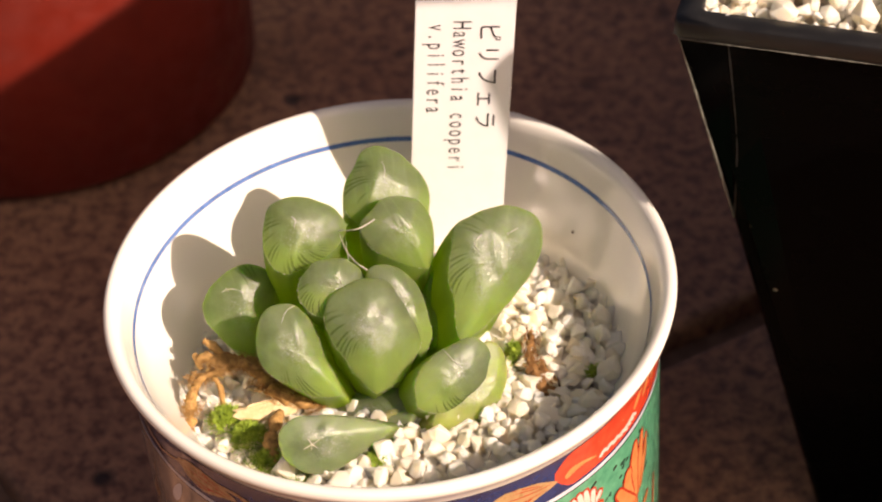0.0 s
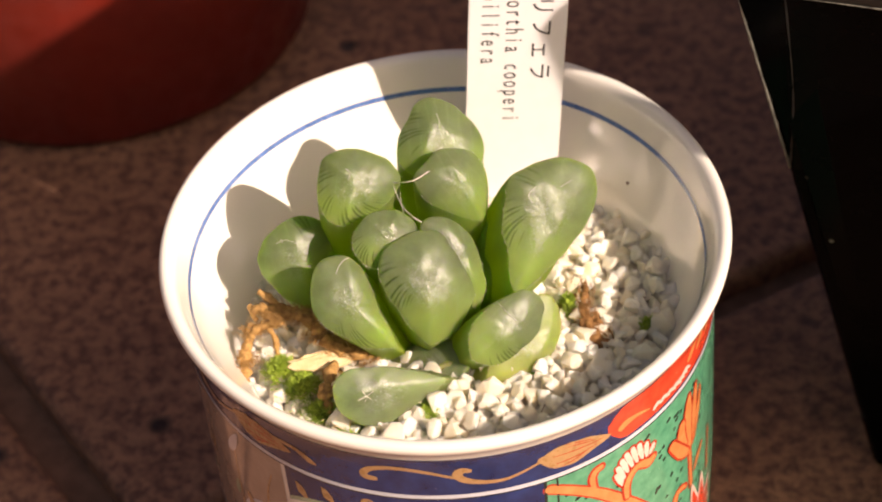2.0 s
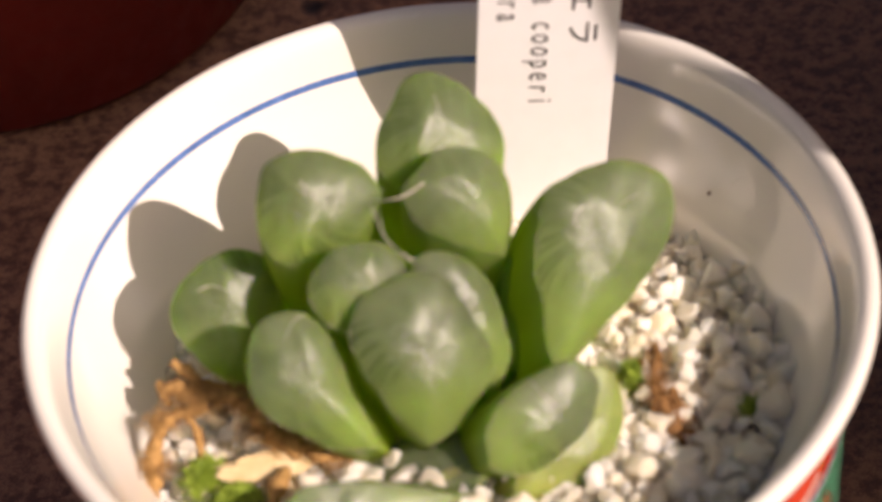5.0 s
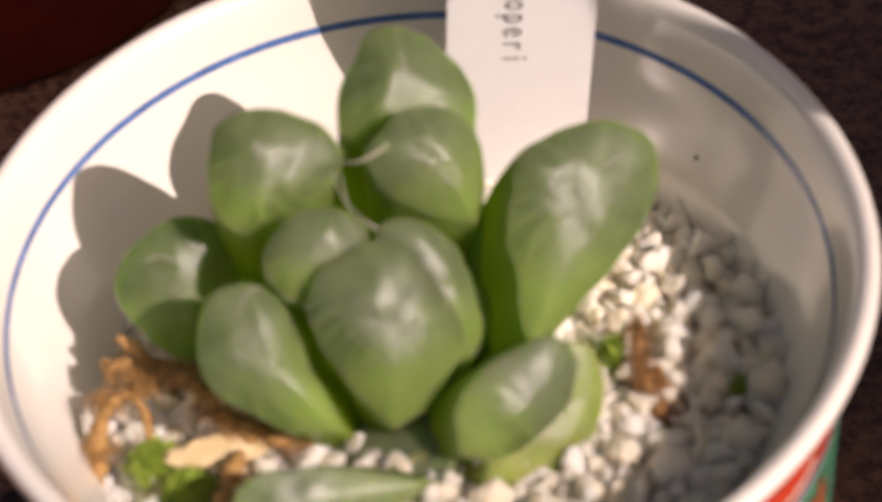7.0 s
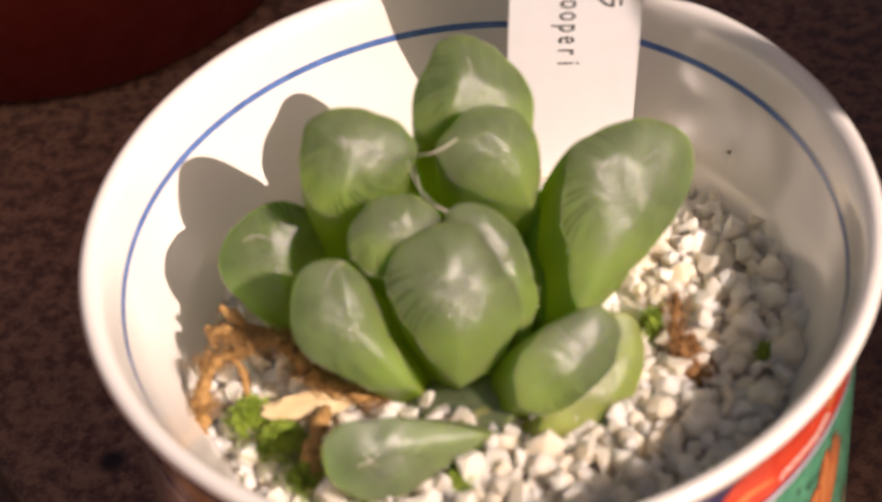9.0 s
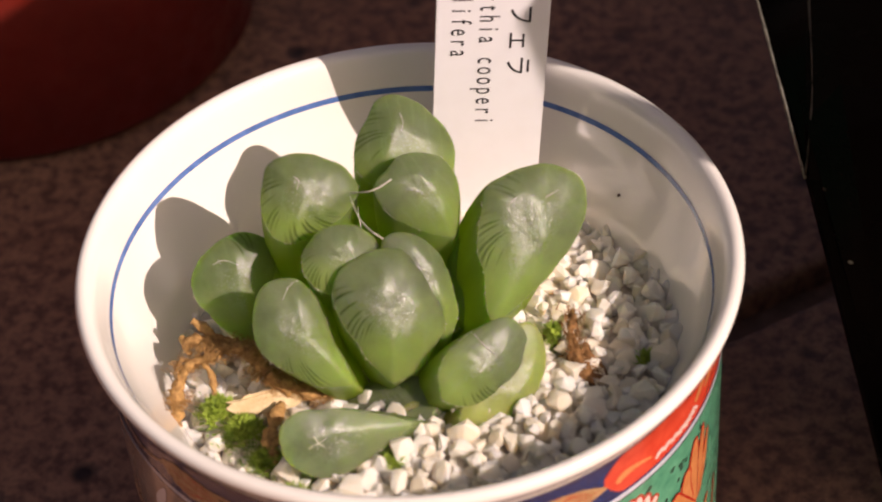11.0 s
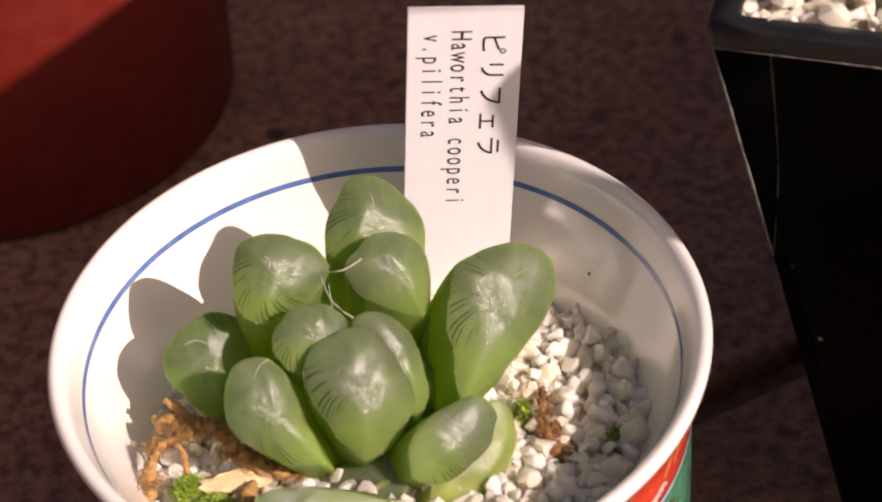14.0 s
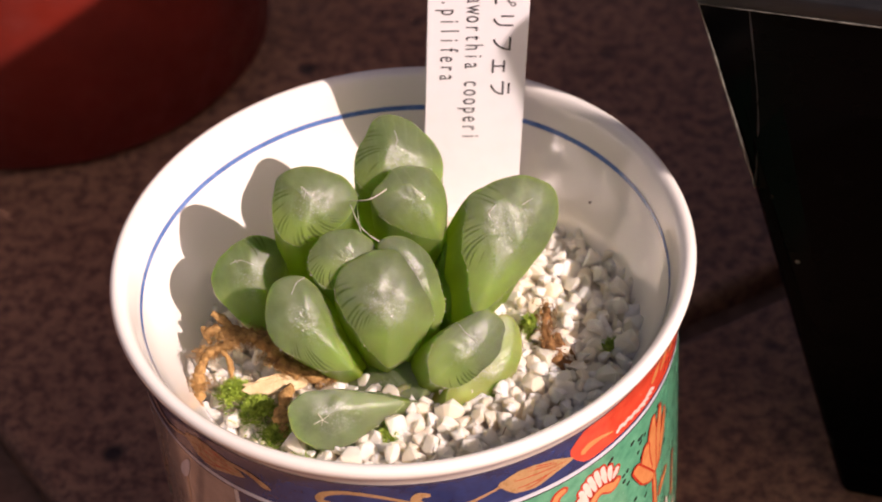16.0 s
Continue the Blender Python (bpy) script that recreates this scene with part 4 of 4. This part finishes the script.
under_plant("stem", lathe([(0.0, 55.5), (6.0, 55.5), (7.0, 58.0), (5.5, 61.0), (2.5, 63.0), (0.0, 64.0)], 32), LEAF_DEEP)
under_plant("awn", tube([(-1.3, 3.4, 84.0), (-3.0, 1.8, 84.2), (-4.6, 1.4, 84.0), (-6.9, 3.3, 82.5)], [0.10, 0.09, 0.08, 0.05], 6), HAIR, "thin pale dry awn")
under_plant("awn", tube([(-3.0, -5.7, 82.0), (-4.5, -4.5, 82.5), (-5.9, -1.9, 82.6), (-6.9, 2.4, 82.6)], [0.10, 0.085, 0.075, 0.05], 6), HAIR, "thin pale dry awn")

# ---- moss, roots and chips on the gravel ----
rng = random.Random(21)


def strand(path, radii, thing, wobble=0.35):
    return part("strand", tube(path, [q * 0.72 for q in radii], 9, None, wobble, rng), ROOT, thing)


roots = tagged(empty("dry_moss_roots", (0, 0, 0)), "curled brown dry moss strands lying on the gravel", "dry moss")
strand([(-32.8, -14.2, 58.4), (-32.7, -12.2, 60.0), (-32.6, -10.4, 61.6), (-31.6, -8.6, 63.4), (-29.8, -7.4, 64.6), (-27.0, -6.4, 64.2)], [0.8, 1.0, 1.05, 1.0, 0.95, 0.8], roots, 0.5)
strand([(-29.8, -2.2, 67.2), (-28.4, -3.0, 66.4), (-26.8, -4.0, 65.4), (-24.4, -4.4, 64.4)], [0.7, 0.85, 0.8, 0.6], roots)
strand([(-31.0, -4.6, 65.2), (-28.8, -4.4, 65.8), (-26.6, -5.0, 65.0), (-23.6, -4.4, 63.8), (-20.4, -5.4, 63.2), (-17.8, -7.0, 61.8), (-15.2, -9.0, 60.4)], [0.7, 0.95, 1.1, 1.2, 1.4, 1.3, 0.8], roots, 0.5)
strand([(-25.0, -3.8, 63.0), (-21.8, -6.0, 62.8), (-19.2, -8.4, 61.4), (-17.4, -10.4, 60.2)], [0.8, 1.2, 1.1, 0.7], roots, 0.5)
strand([(-23.2, -2.2, 62.6), (-20.2, -3.6, 63.0), (-16.8, -5.2, 62.0)], [0.9, 1.2, 0.9], roots, 0.5)
strand([(-29.2, -6.4, 64.4), (-27.8, -8.2, 62.6), (-27.6, -10.0, 60.0)], [0.7, 0.7, 0.5], roots)
strand([(-30.4, -6.0, 64.6), (-31.2, -4.0, 65.2), (-31.6, -2.8, 64.8)], [0.6, 0.7, 0.4], roots)

strand([(-18.6, -13.6, 61.6), (-19.9, -18.0, 61.3), (-20.2, -20.5, 61.0), (-19.6, -22.9, 60.2)], [0.9, 1.3, 1.2, 0.7], roots, 0.5)
strand([(-26.7, -7.3, 66.0), (-24.0, -6.8, 66.0), (-21.7, -7.6, 65.5), (-20.6, -9.0, 63.5), (-18.9, -10.4, 62.2), (-16.1, -11.1, 61.2), (-13.5, -11.4, 60.2)], [0.7, 0.9, 1.0, 1.3, 1.6, 1.5, 0.9], roots, 0.45)

# loose fibres on the strands
frng = random.Random(77)
fv, ff = [], []
for _ in range(5200):
    c = Vector(frng.choice(((-26.7, -7.3, 66.0), (-24.0, -6.8, 66.0), (-21.7, -7.6, 65.5), (-20.6, -9.0, 63.5), (-18.9, -10.4, 62.2), (-16.1, -11.1, 61.2), (-13.5, -11.4, 60.2), (-32.4, -11.0, 61.0), (-31.0, -7.6, 64.0), (-28.6, -5.2, 65.4), (-25.6, -5.2, 64.6), (-22.6, -5.4, 63.6), (-20.0, -6.6, 62.8), (-18.0, -8.0, 61.6), (-21.5, -3.8, 63.0)))) + Vector((frng.gauss(0, 1.0), frng.gauss(0, 0.75), frng.gauss(0, 0.45)))
    dr = Vector((frng.gauss(0, 1), frng.gauss(0, 1), frng.gauss(0, 0.5))).normalized()
    sd = dr.cross(Vector((frng.gauss(0, 1), frng.gauss(0, 1), frng.gauss(0, 1)))).normalized() * frng.uniform(0.04, 0.09)
    ln = frng.uniform(0.4, 1.4)
    k0 = len(fv)
    up = sd.cross(dr).normalized() * 0.08
    fv += [tuple((c + q) * MM) for q in (-sd, sd, up, dr * ln + up * 2)]
    ff += [(k0, k0 + 1, k0 + 3), (k0 + 1, k0 + 2, k0 + 3), (k0 + 2, k0, k0 + 3)]
me = bpy.data.meshes.new("fibre_fuzz")
me.from_pydata(fv, [], ff)
me.materials.append(ROOT)
fib = new("fibre_fuzz", me)
fib.parent = roots
tagged(fib, "loose brown moss fibres", kind="stuff")

bark = tagged(empty("brown_bark", (0, 0, 0)), "rusty brown rotten leaf remains on the gravel", "bark")
for pth, rad in (([(21.4, -3.4, 63.2), (20.9, -6.2, 63.4), (20.5, -9.4, 62.8), (21.8, -12.2, 61.8), (24.4, -15.4, 60.0)], [0.45, 0.75, 0.85, 1.2, 0.8]),
                 ([(20.4, -10.4, 61.8), (21.8, -13.4, 61.4), (23.8, -16.0, 60.0)], [0.9, 1.4, 0.8]),
                 ([(22.4, -8.4, 62.0), (23.4, -12.0, 61.4), (25.6, -14.4, 60.2)], [0.45, 0.9, 0.6]),
                 ([(19.8, -3.6, 61.0), (18.2, -4.6, 61.6), (17.0, -6.6, 60.8)], [0.5, 0.7, 0.5])):
    part("shred", tube(pth, [q * 0.75 for q in rad], 8, None, 0.55, rng), RUST, bark)

fv, ff = [], []
for _ in range(500):
    c = Vector(frng.choice(((21.2, -5.0, 63.4), (20.8, -7.8, 63.2), (21.2, -10.8, 62.6), (22.4, -12.8, 61.8), (23.6, -15.0, 60.8)))) + Vector((frng.gauss(0, 0.7), frng.gauss(0, 1.0), frng.gauss(0, 0.5)))
    dr = Vector((frng.gauss(0, 0.5), frng.gauss(0, 1), frng.gauss(0, 0.5))).normalized()
    sd = dr.cross(Vector((frng.gauss(0, 1), frng.gauss(0, 1), frng.gauss(0, 1)))).normalized() * frng.uniform(0.06, 0.14)
    up = sd.cross(dr).normalized() * 0.08
    k0 = len(fv)
    fv += [tuple((c + q) * MM) for q in (-sd, sd, up, dr * frng.uniform(0.8, 2.2) + up * 2)]
    ff += [(k0, k0 + 1, k0 + 3), (k0 + 1, k0 + 2, k0 + 3), (k0 + 2, k0, k0 + 3)]
me = bpy.data.meshes.new("bark_fuzz")
me.from_pydata(fv, [], ff)
me.materials.append(RUST)
fib = new("bark_fuzz", me)
fib.parent = bark
tagged(fib, "loose rusty brown fibres", kind="stuff")

fibre = part("dark_fibre", tube([(14.1, -25.9, 63.6), (12.9, -28.4, 64.3), (11.9, -30.6, 64.2), (10.4, -33.5, 63.2)], [0.05, 0.06, 0.05, 0.03], 6), RUST, None)
tagged(fibre, "thin dark brown dry fibre lying across the stones", "fibre")

bm = bmesh.new()
for i in range(22):
    a = i / 22 * 2 * math.pi
    bm.verts.new((math.cos(a) * 4.8 * MM * rng.uniform(0.82, 1.12), math.sin(a) * (1.9 if math.sin(a) < 0 else 1.5) * MM * rng.uniform(0.55, 1.2), rng.uniform(-0.15, 0.3) * MM))
bm.faces.new(bm.verts[:])
ext = bmesh.ops.extrude_face_region(bm, geom=bm.faces[:])
bmesh.ops.translate(bm, verts=[v for v in ext["geom"] if isinstance(v, bmesh.types.BMVert)], vec=(0, 0, 0.5 * MM))
bmesh.ops.recalc_face_normals(bm, faces=bm.faces)
bmesh.ops.bevel(bm, geom=[e for e in bm.edges if abs(e.verts[0].co.z - e.verts[1].co.z) < 0.3 * MM], offset=0.08 * MM, segments=2, affect="EDGES")
chip = part("wood_chip", bm, CHIP, None, smooth=False)
chip.matrix_world = pose(-0.0212, -0.0125, 0.0608, 22, 4, 4)
tagged(chip, "pale yellow splinter of wood lying on the gravel", "wood chip")


def moss_clump(centre, spread, count, seed, name="moss", label="bright green moss cushion growing between the stones"):
    """A cushion of many small pointed leaflets."""
    r = random.Random(seed)
    verts, faces = [], []
    for _ in range(count):
        x, y = r.gauss(0, 0.42) * spread[0], r.gauss(0, 0.42) * spread[1]
        z = max(0.0, spread[2] * (1 - (x / spread[0]) ** 2 - (y / spread[1]) ** 2)) * r.uniform(0.3, 1.1)
        p = Vector((centre[0] + x, centre[1] + y, centre[2] + z))
        d = Vector((r.gauss(0, 0.7) + x / spread[0] * 0.6, r.gauss(0, 0.7) + y / spread[1] * 0.6, r.uniform(0.2, 1.0))).normalized()
        sd = d.cross(Vector((r.gauss(0, 1), r.gauss(0, 1), r.gauss(0, 1)))).normalized()
        up = sd.cross(d)
        ln, w = r.uniform(0.5, 1.35), r.uniform(0.07, 0.13)
        b = len(verts)
        for q in (p - sd * w * 0.4, p + sd * w * 0.4, p + d * ln * 0.55 + sd * w, p + d * ln + up * 0.1, p + d * ln * 0.55 - sd * w, p + d * ln * 0.5 + up * w * 0.6):
            verts.append(tuple(q * MM))
        faces += [(b, b + 1, b + 5), (b + 1, b + 2, b + 5), (b + 2, b + 3, b + 5), (b + 3, b + 4, b + 5), (b + 4, b, b + 5)]
    me = bpy.data.meshes.new(name)
    me.from_pydata(verts, [], faces)
    me.materials.append(MOSS)
    ob = new(name, me)
    return tagged(ob, label, "moss", kind="stuff")


moss_clump((-27.2, -12.6, 59.3), (2.4, 2.6, 2.2), 1500, 1)
moss_clump((-23.8, -16.6, 59.3), (2.6, 2.8, 2.4), 1700, 2)
moss_clump((-20.4, -22.0, 59.1), (3.0, 2.4, 1.8), 1300, 3)
moss_clump((-16.6, -26.6, 58.9), (2.6, 1.8, 1.4), 700, 4)
moss_clump((-4.3, -25.6, 60.6), (1.6, 1.8, 2.0), 420, 5, "moss", "small green moss tuft between the stones")
moss_clump((18.4, -6.6, 60.6), (1.3, 2.4, 3.0), 560, 6, "moss", "small green moss tuft beside the leaf")
moss_clump((30.6, -12.0, 61.0), (2.0, 1.4, 1.2), 320, 7, "moss", "small green moss tuft between the stones")
dry_stem = part("dry_stalk", tube([(-6.6, -19.4, 60.6), (-1.9, -16.6, 61.6), (2.4, -16.6, 62.4), (5.8, -17.4, 63.0)], [0.4, 0.7, 0.8, 0.35], 10, None, 0.15, rng), LEAF_YELLOW, None)
tagged(dry_stem, "short pale yellow dried stalk lying on the gravel", "stalk")

# ---- plant label ----
TAG_W, TAG_T = 15.8, 0.45
tag = tagged(empty("plant_label", (0, 0, 0)), "white plastic plant label with printed black plant name", "label")
bm = bmesh.new()
outline = [(-TAG_W / 2, 78.0), (-TAG_W / 2, 13.0), (-1.2, 0.0), (1.2, 0.0), (TAG_W / 2, 13.0), (TAG_W / 2, 78.0)]
bm.faces.new([bm.verts.new((x * MM, 0, z * MM)) for x, z in outline])
ext = bmesh.ops.extrude_face_region(bm, geom=bm.faces[:])
bmesh.ops.translate(bm, verts=[v for v in ext["geom"] if isinstance(v, bmesh.types.BMVert)], vec=(0, TAG_T * MM, 0))
bmesh.ops.recalc_face_normals(bm, faces=bm.faces)
bmesh.ops.bevel(bm, geom=bm.edges[:], offset=0.12 * MM, segments=2, affect="EDGES")
stake = part("stake", bm, LABEL, tag, smooth=False)
TAG_POSE = Matrix.Translation((0.0092, 0.0278, 0.0279)) @ pose(0, 0, 0, 0, 5.0, -1.0)
tag.matrix_world = TAG_POSE


def letter(ch, x, z, size, wide, name="letter", slant=0.0):
    """One printed character, running down the label: x across, z up from the label's tip, in millimetres."""
    cu = bpy.data.curves.new("glyph", "FONT")
    cu.body, cu.size, cu.align_x, cu.fill_mode = ch, size * MM, "CENTER", "FRONT"
    tmp = bpy.data.objects.new("glyph", cu)
    me = bpy.data.meshes.new_from_object(tmp)
    bpy.data.objects.remove(tmp)
    if not len(me.polygons):
        return
    me.materials.clear()
    me.materials.append(INK)
    ob = new(name, me)
    ob.parent = tag
    # letters stand on their side: their feet point to the left edge
    ob.matrix_local = Matrix.Translation((x * MM, -0.06 * MM, z * MM)) @ pose(0, 0, 0, 90, 0, 0) @ pose(0, 0, 0, 0, 0, -90 + slant) @ Matrix.Diagonal((wide, 1, 1, 1))


# columns of print, from the top of the label downwards
def column(text, x, top, step, size, wide):
    z = top
    for ch in text:
        if ch != " ":
            letter(ch, x, z, size, wide)
        z -= step


TAG_L = 78.0
column("ピリフェラ", 2.5, TAG_L - 6.0, 4.42, 4.0, 0.95)
column("Haworthia cooperi", -1.8, TAG_L - 4.6, 1.81, 4.1, 0.62)
column("v.pilifera", -5.7, TAG_L - 5.0, 1.82, 4.1, 0.62)


# ---- black pot ----
def square_ring(half, z, rad, per=5, first=None):
    """The corner-rounded square outline at a height, anticlockwise, in millimetres; first: a shorter cut on one side of each corner."""
    pts = []
    for cx, cy, a0 in ((1, 1, 0), (-1, 1, 90), (-1, -1, 180), (1, -1, 270)):
        for s in np.linspace(0, 90, per):
            a = radians(a0 + s)
            if first is not None and s == 0:
                way = Vector((-math.sin(a), math.cos(a))) * (rad - first)
                pts.append(((cx * (half - rad) + rad * math.cos(a) + way.x) * MM, (cy * (half - rad) + rad * math.sin(a) + way.y) * MM, z * MM))
                continue
            pts.append(((cx * (half - rad) + rad * math.cos(a)) * MM, (cy * (half - rad) + rad * math.sin(a)) * MM, z * MM))
    return pts


def square_loft(levels, cap_first=True, cap_last=False):
    bm = bmesh.new()
    rows = [[bm.verts.new(p) for p in square_ring(*lv)] for lv in levels]
    for a, b in zip(rows, rows[1:]):
        n = len(a)
        for i in range(n):
            bm.faces.new((a[i], a[(i + 1) % n], b[(i + 1) % n], b[i]))
    if cap_first:
        bm.faces.new(rows[0][::-1])
    if cap_last:
        bm.faces.new(rows[-1])
    bmesh.ops.recalc_face_normals(bm, faces=bm.faces)
    return bm


POT_H, POT_HALF, POT_FOOT = 123.2, 46.0, 24.0
POT_YAW = -21.4
pot = tagged(empty("black_pot"), "glossy black square plastic pot filled with white stones", "plant pot")
corner_at = Vector((47.4, 15.0, 0)) * MM                          # its near corner at the rim
half_v = pose(0, 0, 0, 0, 0, POT_YAW) @ Vector((-POT_HALF + 1.2, -POT_HALF + 1.2, 0)) * MM
pot.matrix_world = Matrix.Translation(corner_at - half_v + Vector((0, 0, G))) @ pose(0, 0, 0, 0, 0, POT_YAW)
CUT_H, CUT, LIP = POT_H - 45.6, 8.0, 3.2                          # the corners are cut off below the lip
CUT_HALF = 36.9
wall_bm = square_loft([(POT_FOOT, 0.0, 1.2, 2), (POT_FOOT + 0.6, 0.8, 1.2, 2), (CUT_HALF, CUT_H, 0.9, 2), (POT_HALF - 0.5, POT_H - LIP, CUT, 2, 1.0), (POT_HALF - 2.2, POT_H - LIP, CUT, 2, 1.0), (POT_FOOT - 1, 3.0, 1.0, 2)])
for v in wall_bm.verts:                                          # the soft pot bulges out of true towards its foot
    lean = max(0.0, 1 - v.co.z / (CUT_H * MM))
    v.co += Vector((6.0, -7.0, 0.0)) * MM * lean
part("pot_wall", wall_bm, BLACK, pot, smooth=False)
part("pot_rim", square_loft([(POT_HALF - 3.0, POT_H - LIP + 0.2, 1.2), (POT_HALF - 0.2, POT_H - LIP, 1.4), (POT_HALF, POT_H - LIP + 0.3, 1.5), (POT_HALF, POT_H - 0.4, 1.5), (POT_HALF - 0.3, POT_H, 1.4), (POT_HALF - 3.4, POT_H, 1.2), (POT_HALF - 3.8, POT_H - 0.4, 1.2), (POT_HALF - 4.2, POT_H - 9.0, 1.2)], False), GREY_BLACK, pot, "dark grey rim")
for turn in range(4):                                            # grey strips painting the highlight along the cut corners and lip
    m = pose(0, 0, 0, 0, 0, 90 * turn)
    low = m @ Vector((-CUT_HALF + 0.2, -CUT_HALF + 0.2, CUT_H))
    for hx, hy, bright in ((-POT_HALF + 0.5, -POT_HALF + 1.5, True), (-POT_HALF + 0.5 + CUT, -POT_HALF + 0.5, False)):
        high = m @ Vector((hx, hy, POT_H - LIP))
        bow = (m @ Vector((0.9, 0, 0))) if not bright else Vector((0, 0, 0))
        steps = [low, low.lerp(high, 0.2) + bow * 0.6, low.lerp(high, 0.45) + bow, low.lerp(high, 0.7) + bow * 0.7, high]
        part("worn_edge", tube(steps, [0.22, 0.28, 0.20, 0.24, 0.14] if bright else [0.20, 0.22, 0.20, 0.15, 0.10], 6, None, 0.4, rng), EDGE_SHINE if bright else GREY_BLACK, pot, "thin grey strip painting the highlight along the edge")
    a, b = m @ Vector((-POT_HALF, -POT_HALF + 1, POT_H - LIP)), m @ Vector((-POT_HALF, POT_HALF - 1, POT_H - LIP))
    part("worn_edge", tube([a.lerp(b, f) for f in np.linspace(0, 1, 9)], [rng.uniform(0.04, 0.16) for _ in range(9)], 6, None, 0.4, rng), EDGE_SHINE, pot, "thin grey strip painting the highlight along the edge")
fill = tagged(empty("pot_gravel"), "coarse white stones heaped in the black pot", "gravel", kind="stuff")
fill.matrix_world = pot.matrix_world @ Matrix.Translation((0, 0, (POT_H - 4.4) * MM))
part("grit", square_loft([(POT_HALF - 5.0, -4.0, 4), (POT_HALF - 4.6, 0.0, 4)], True, True), SOIL, fill)
lumps = scatter(1300, lambda r: (r.uniform(-43, 43), r.uniform(-43, 43)), (1.4, 1.8, 2.3), 2.6, 31, 0.60)
lumps += scatter(240, lambda r: (r.uniform(-41, 41), r.uniform(-41, 41)), (1.8, 2.2, 2.7), 4.4, 32, 1.1)
lumps = [(rng.choice(PEBBLES), Matrix.LocRotScale(Vector((x, y, z)) * MM, e, Vector((s, s, s)) * MM)) for x, y, z, s, e in lumps]
lumps.sort(key=lambda q: q[1].translation.y)
for me, m in lumps[:200]:
    ob = new("stone", me)
    ob.parent = fill
    ob.matrix_local = m
joined("stones", lumps[200:], fill, "coarse white stones, heaped")

# ---- red-brown pot ----
red = tagged(empty("terracotta_pot", (-0.081, 0.1838, G)), "large round red-brown plastic pot with a smooth wall", "plant pot")
R_FOOT = 52.0
part("pot_wall", lathe([(0.0, 2.5), (R_FOOT - 6, 2.5), (R_FOOT - 5, 0.0), (R_FOOT - 2, 0.0), (R_FOOT, 2.0), (R_FOOT + 1.5, 40), (R_FOOT + 6, 110), (R_FOOT + 8, 132), (R_FOOT + 5, 132), (R_FOOT + 3, 110), (R_FOOT - 4, 6.0), (0.0, 6.0)], 128), TERRACOTTA, red)
part("pot_rim", lathe([(R_FOOT + 7.0, 128), (R_FOOT + 10.5, 129), (R_FOOT + 11.5, 131), (R_FOOT + 11.5, 147), (R_FOOT + 10.5, 149), (R_FOOT + 6, 149), (R_FOOT + 5, 148), (R_FOOT + 5, 128)], 128, True), TERRACOTTA, red)
earth = part("potting_soil", lathe([(0.0, 124.0), (40, 124.5), (R_FOOT + 3.6, 123.0), (R_FOOT + 2.6, 112.0), (0, 112)], 64), SOIL, None)
earth.location = red.location
tagged(earth, "dark damp potting soil filling the round pot", "soil")
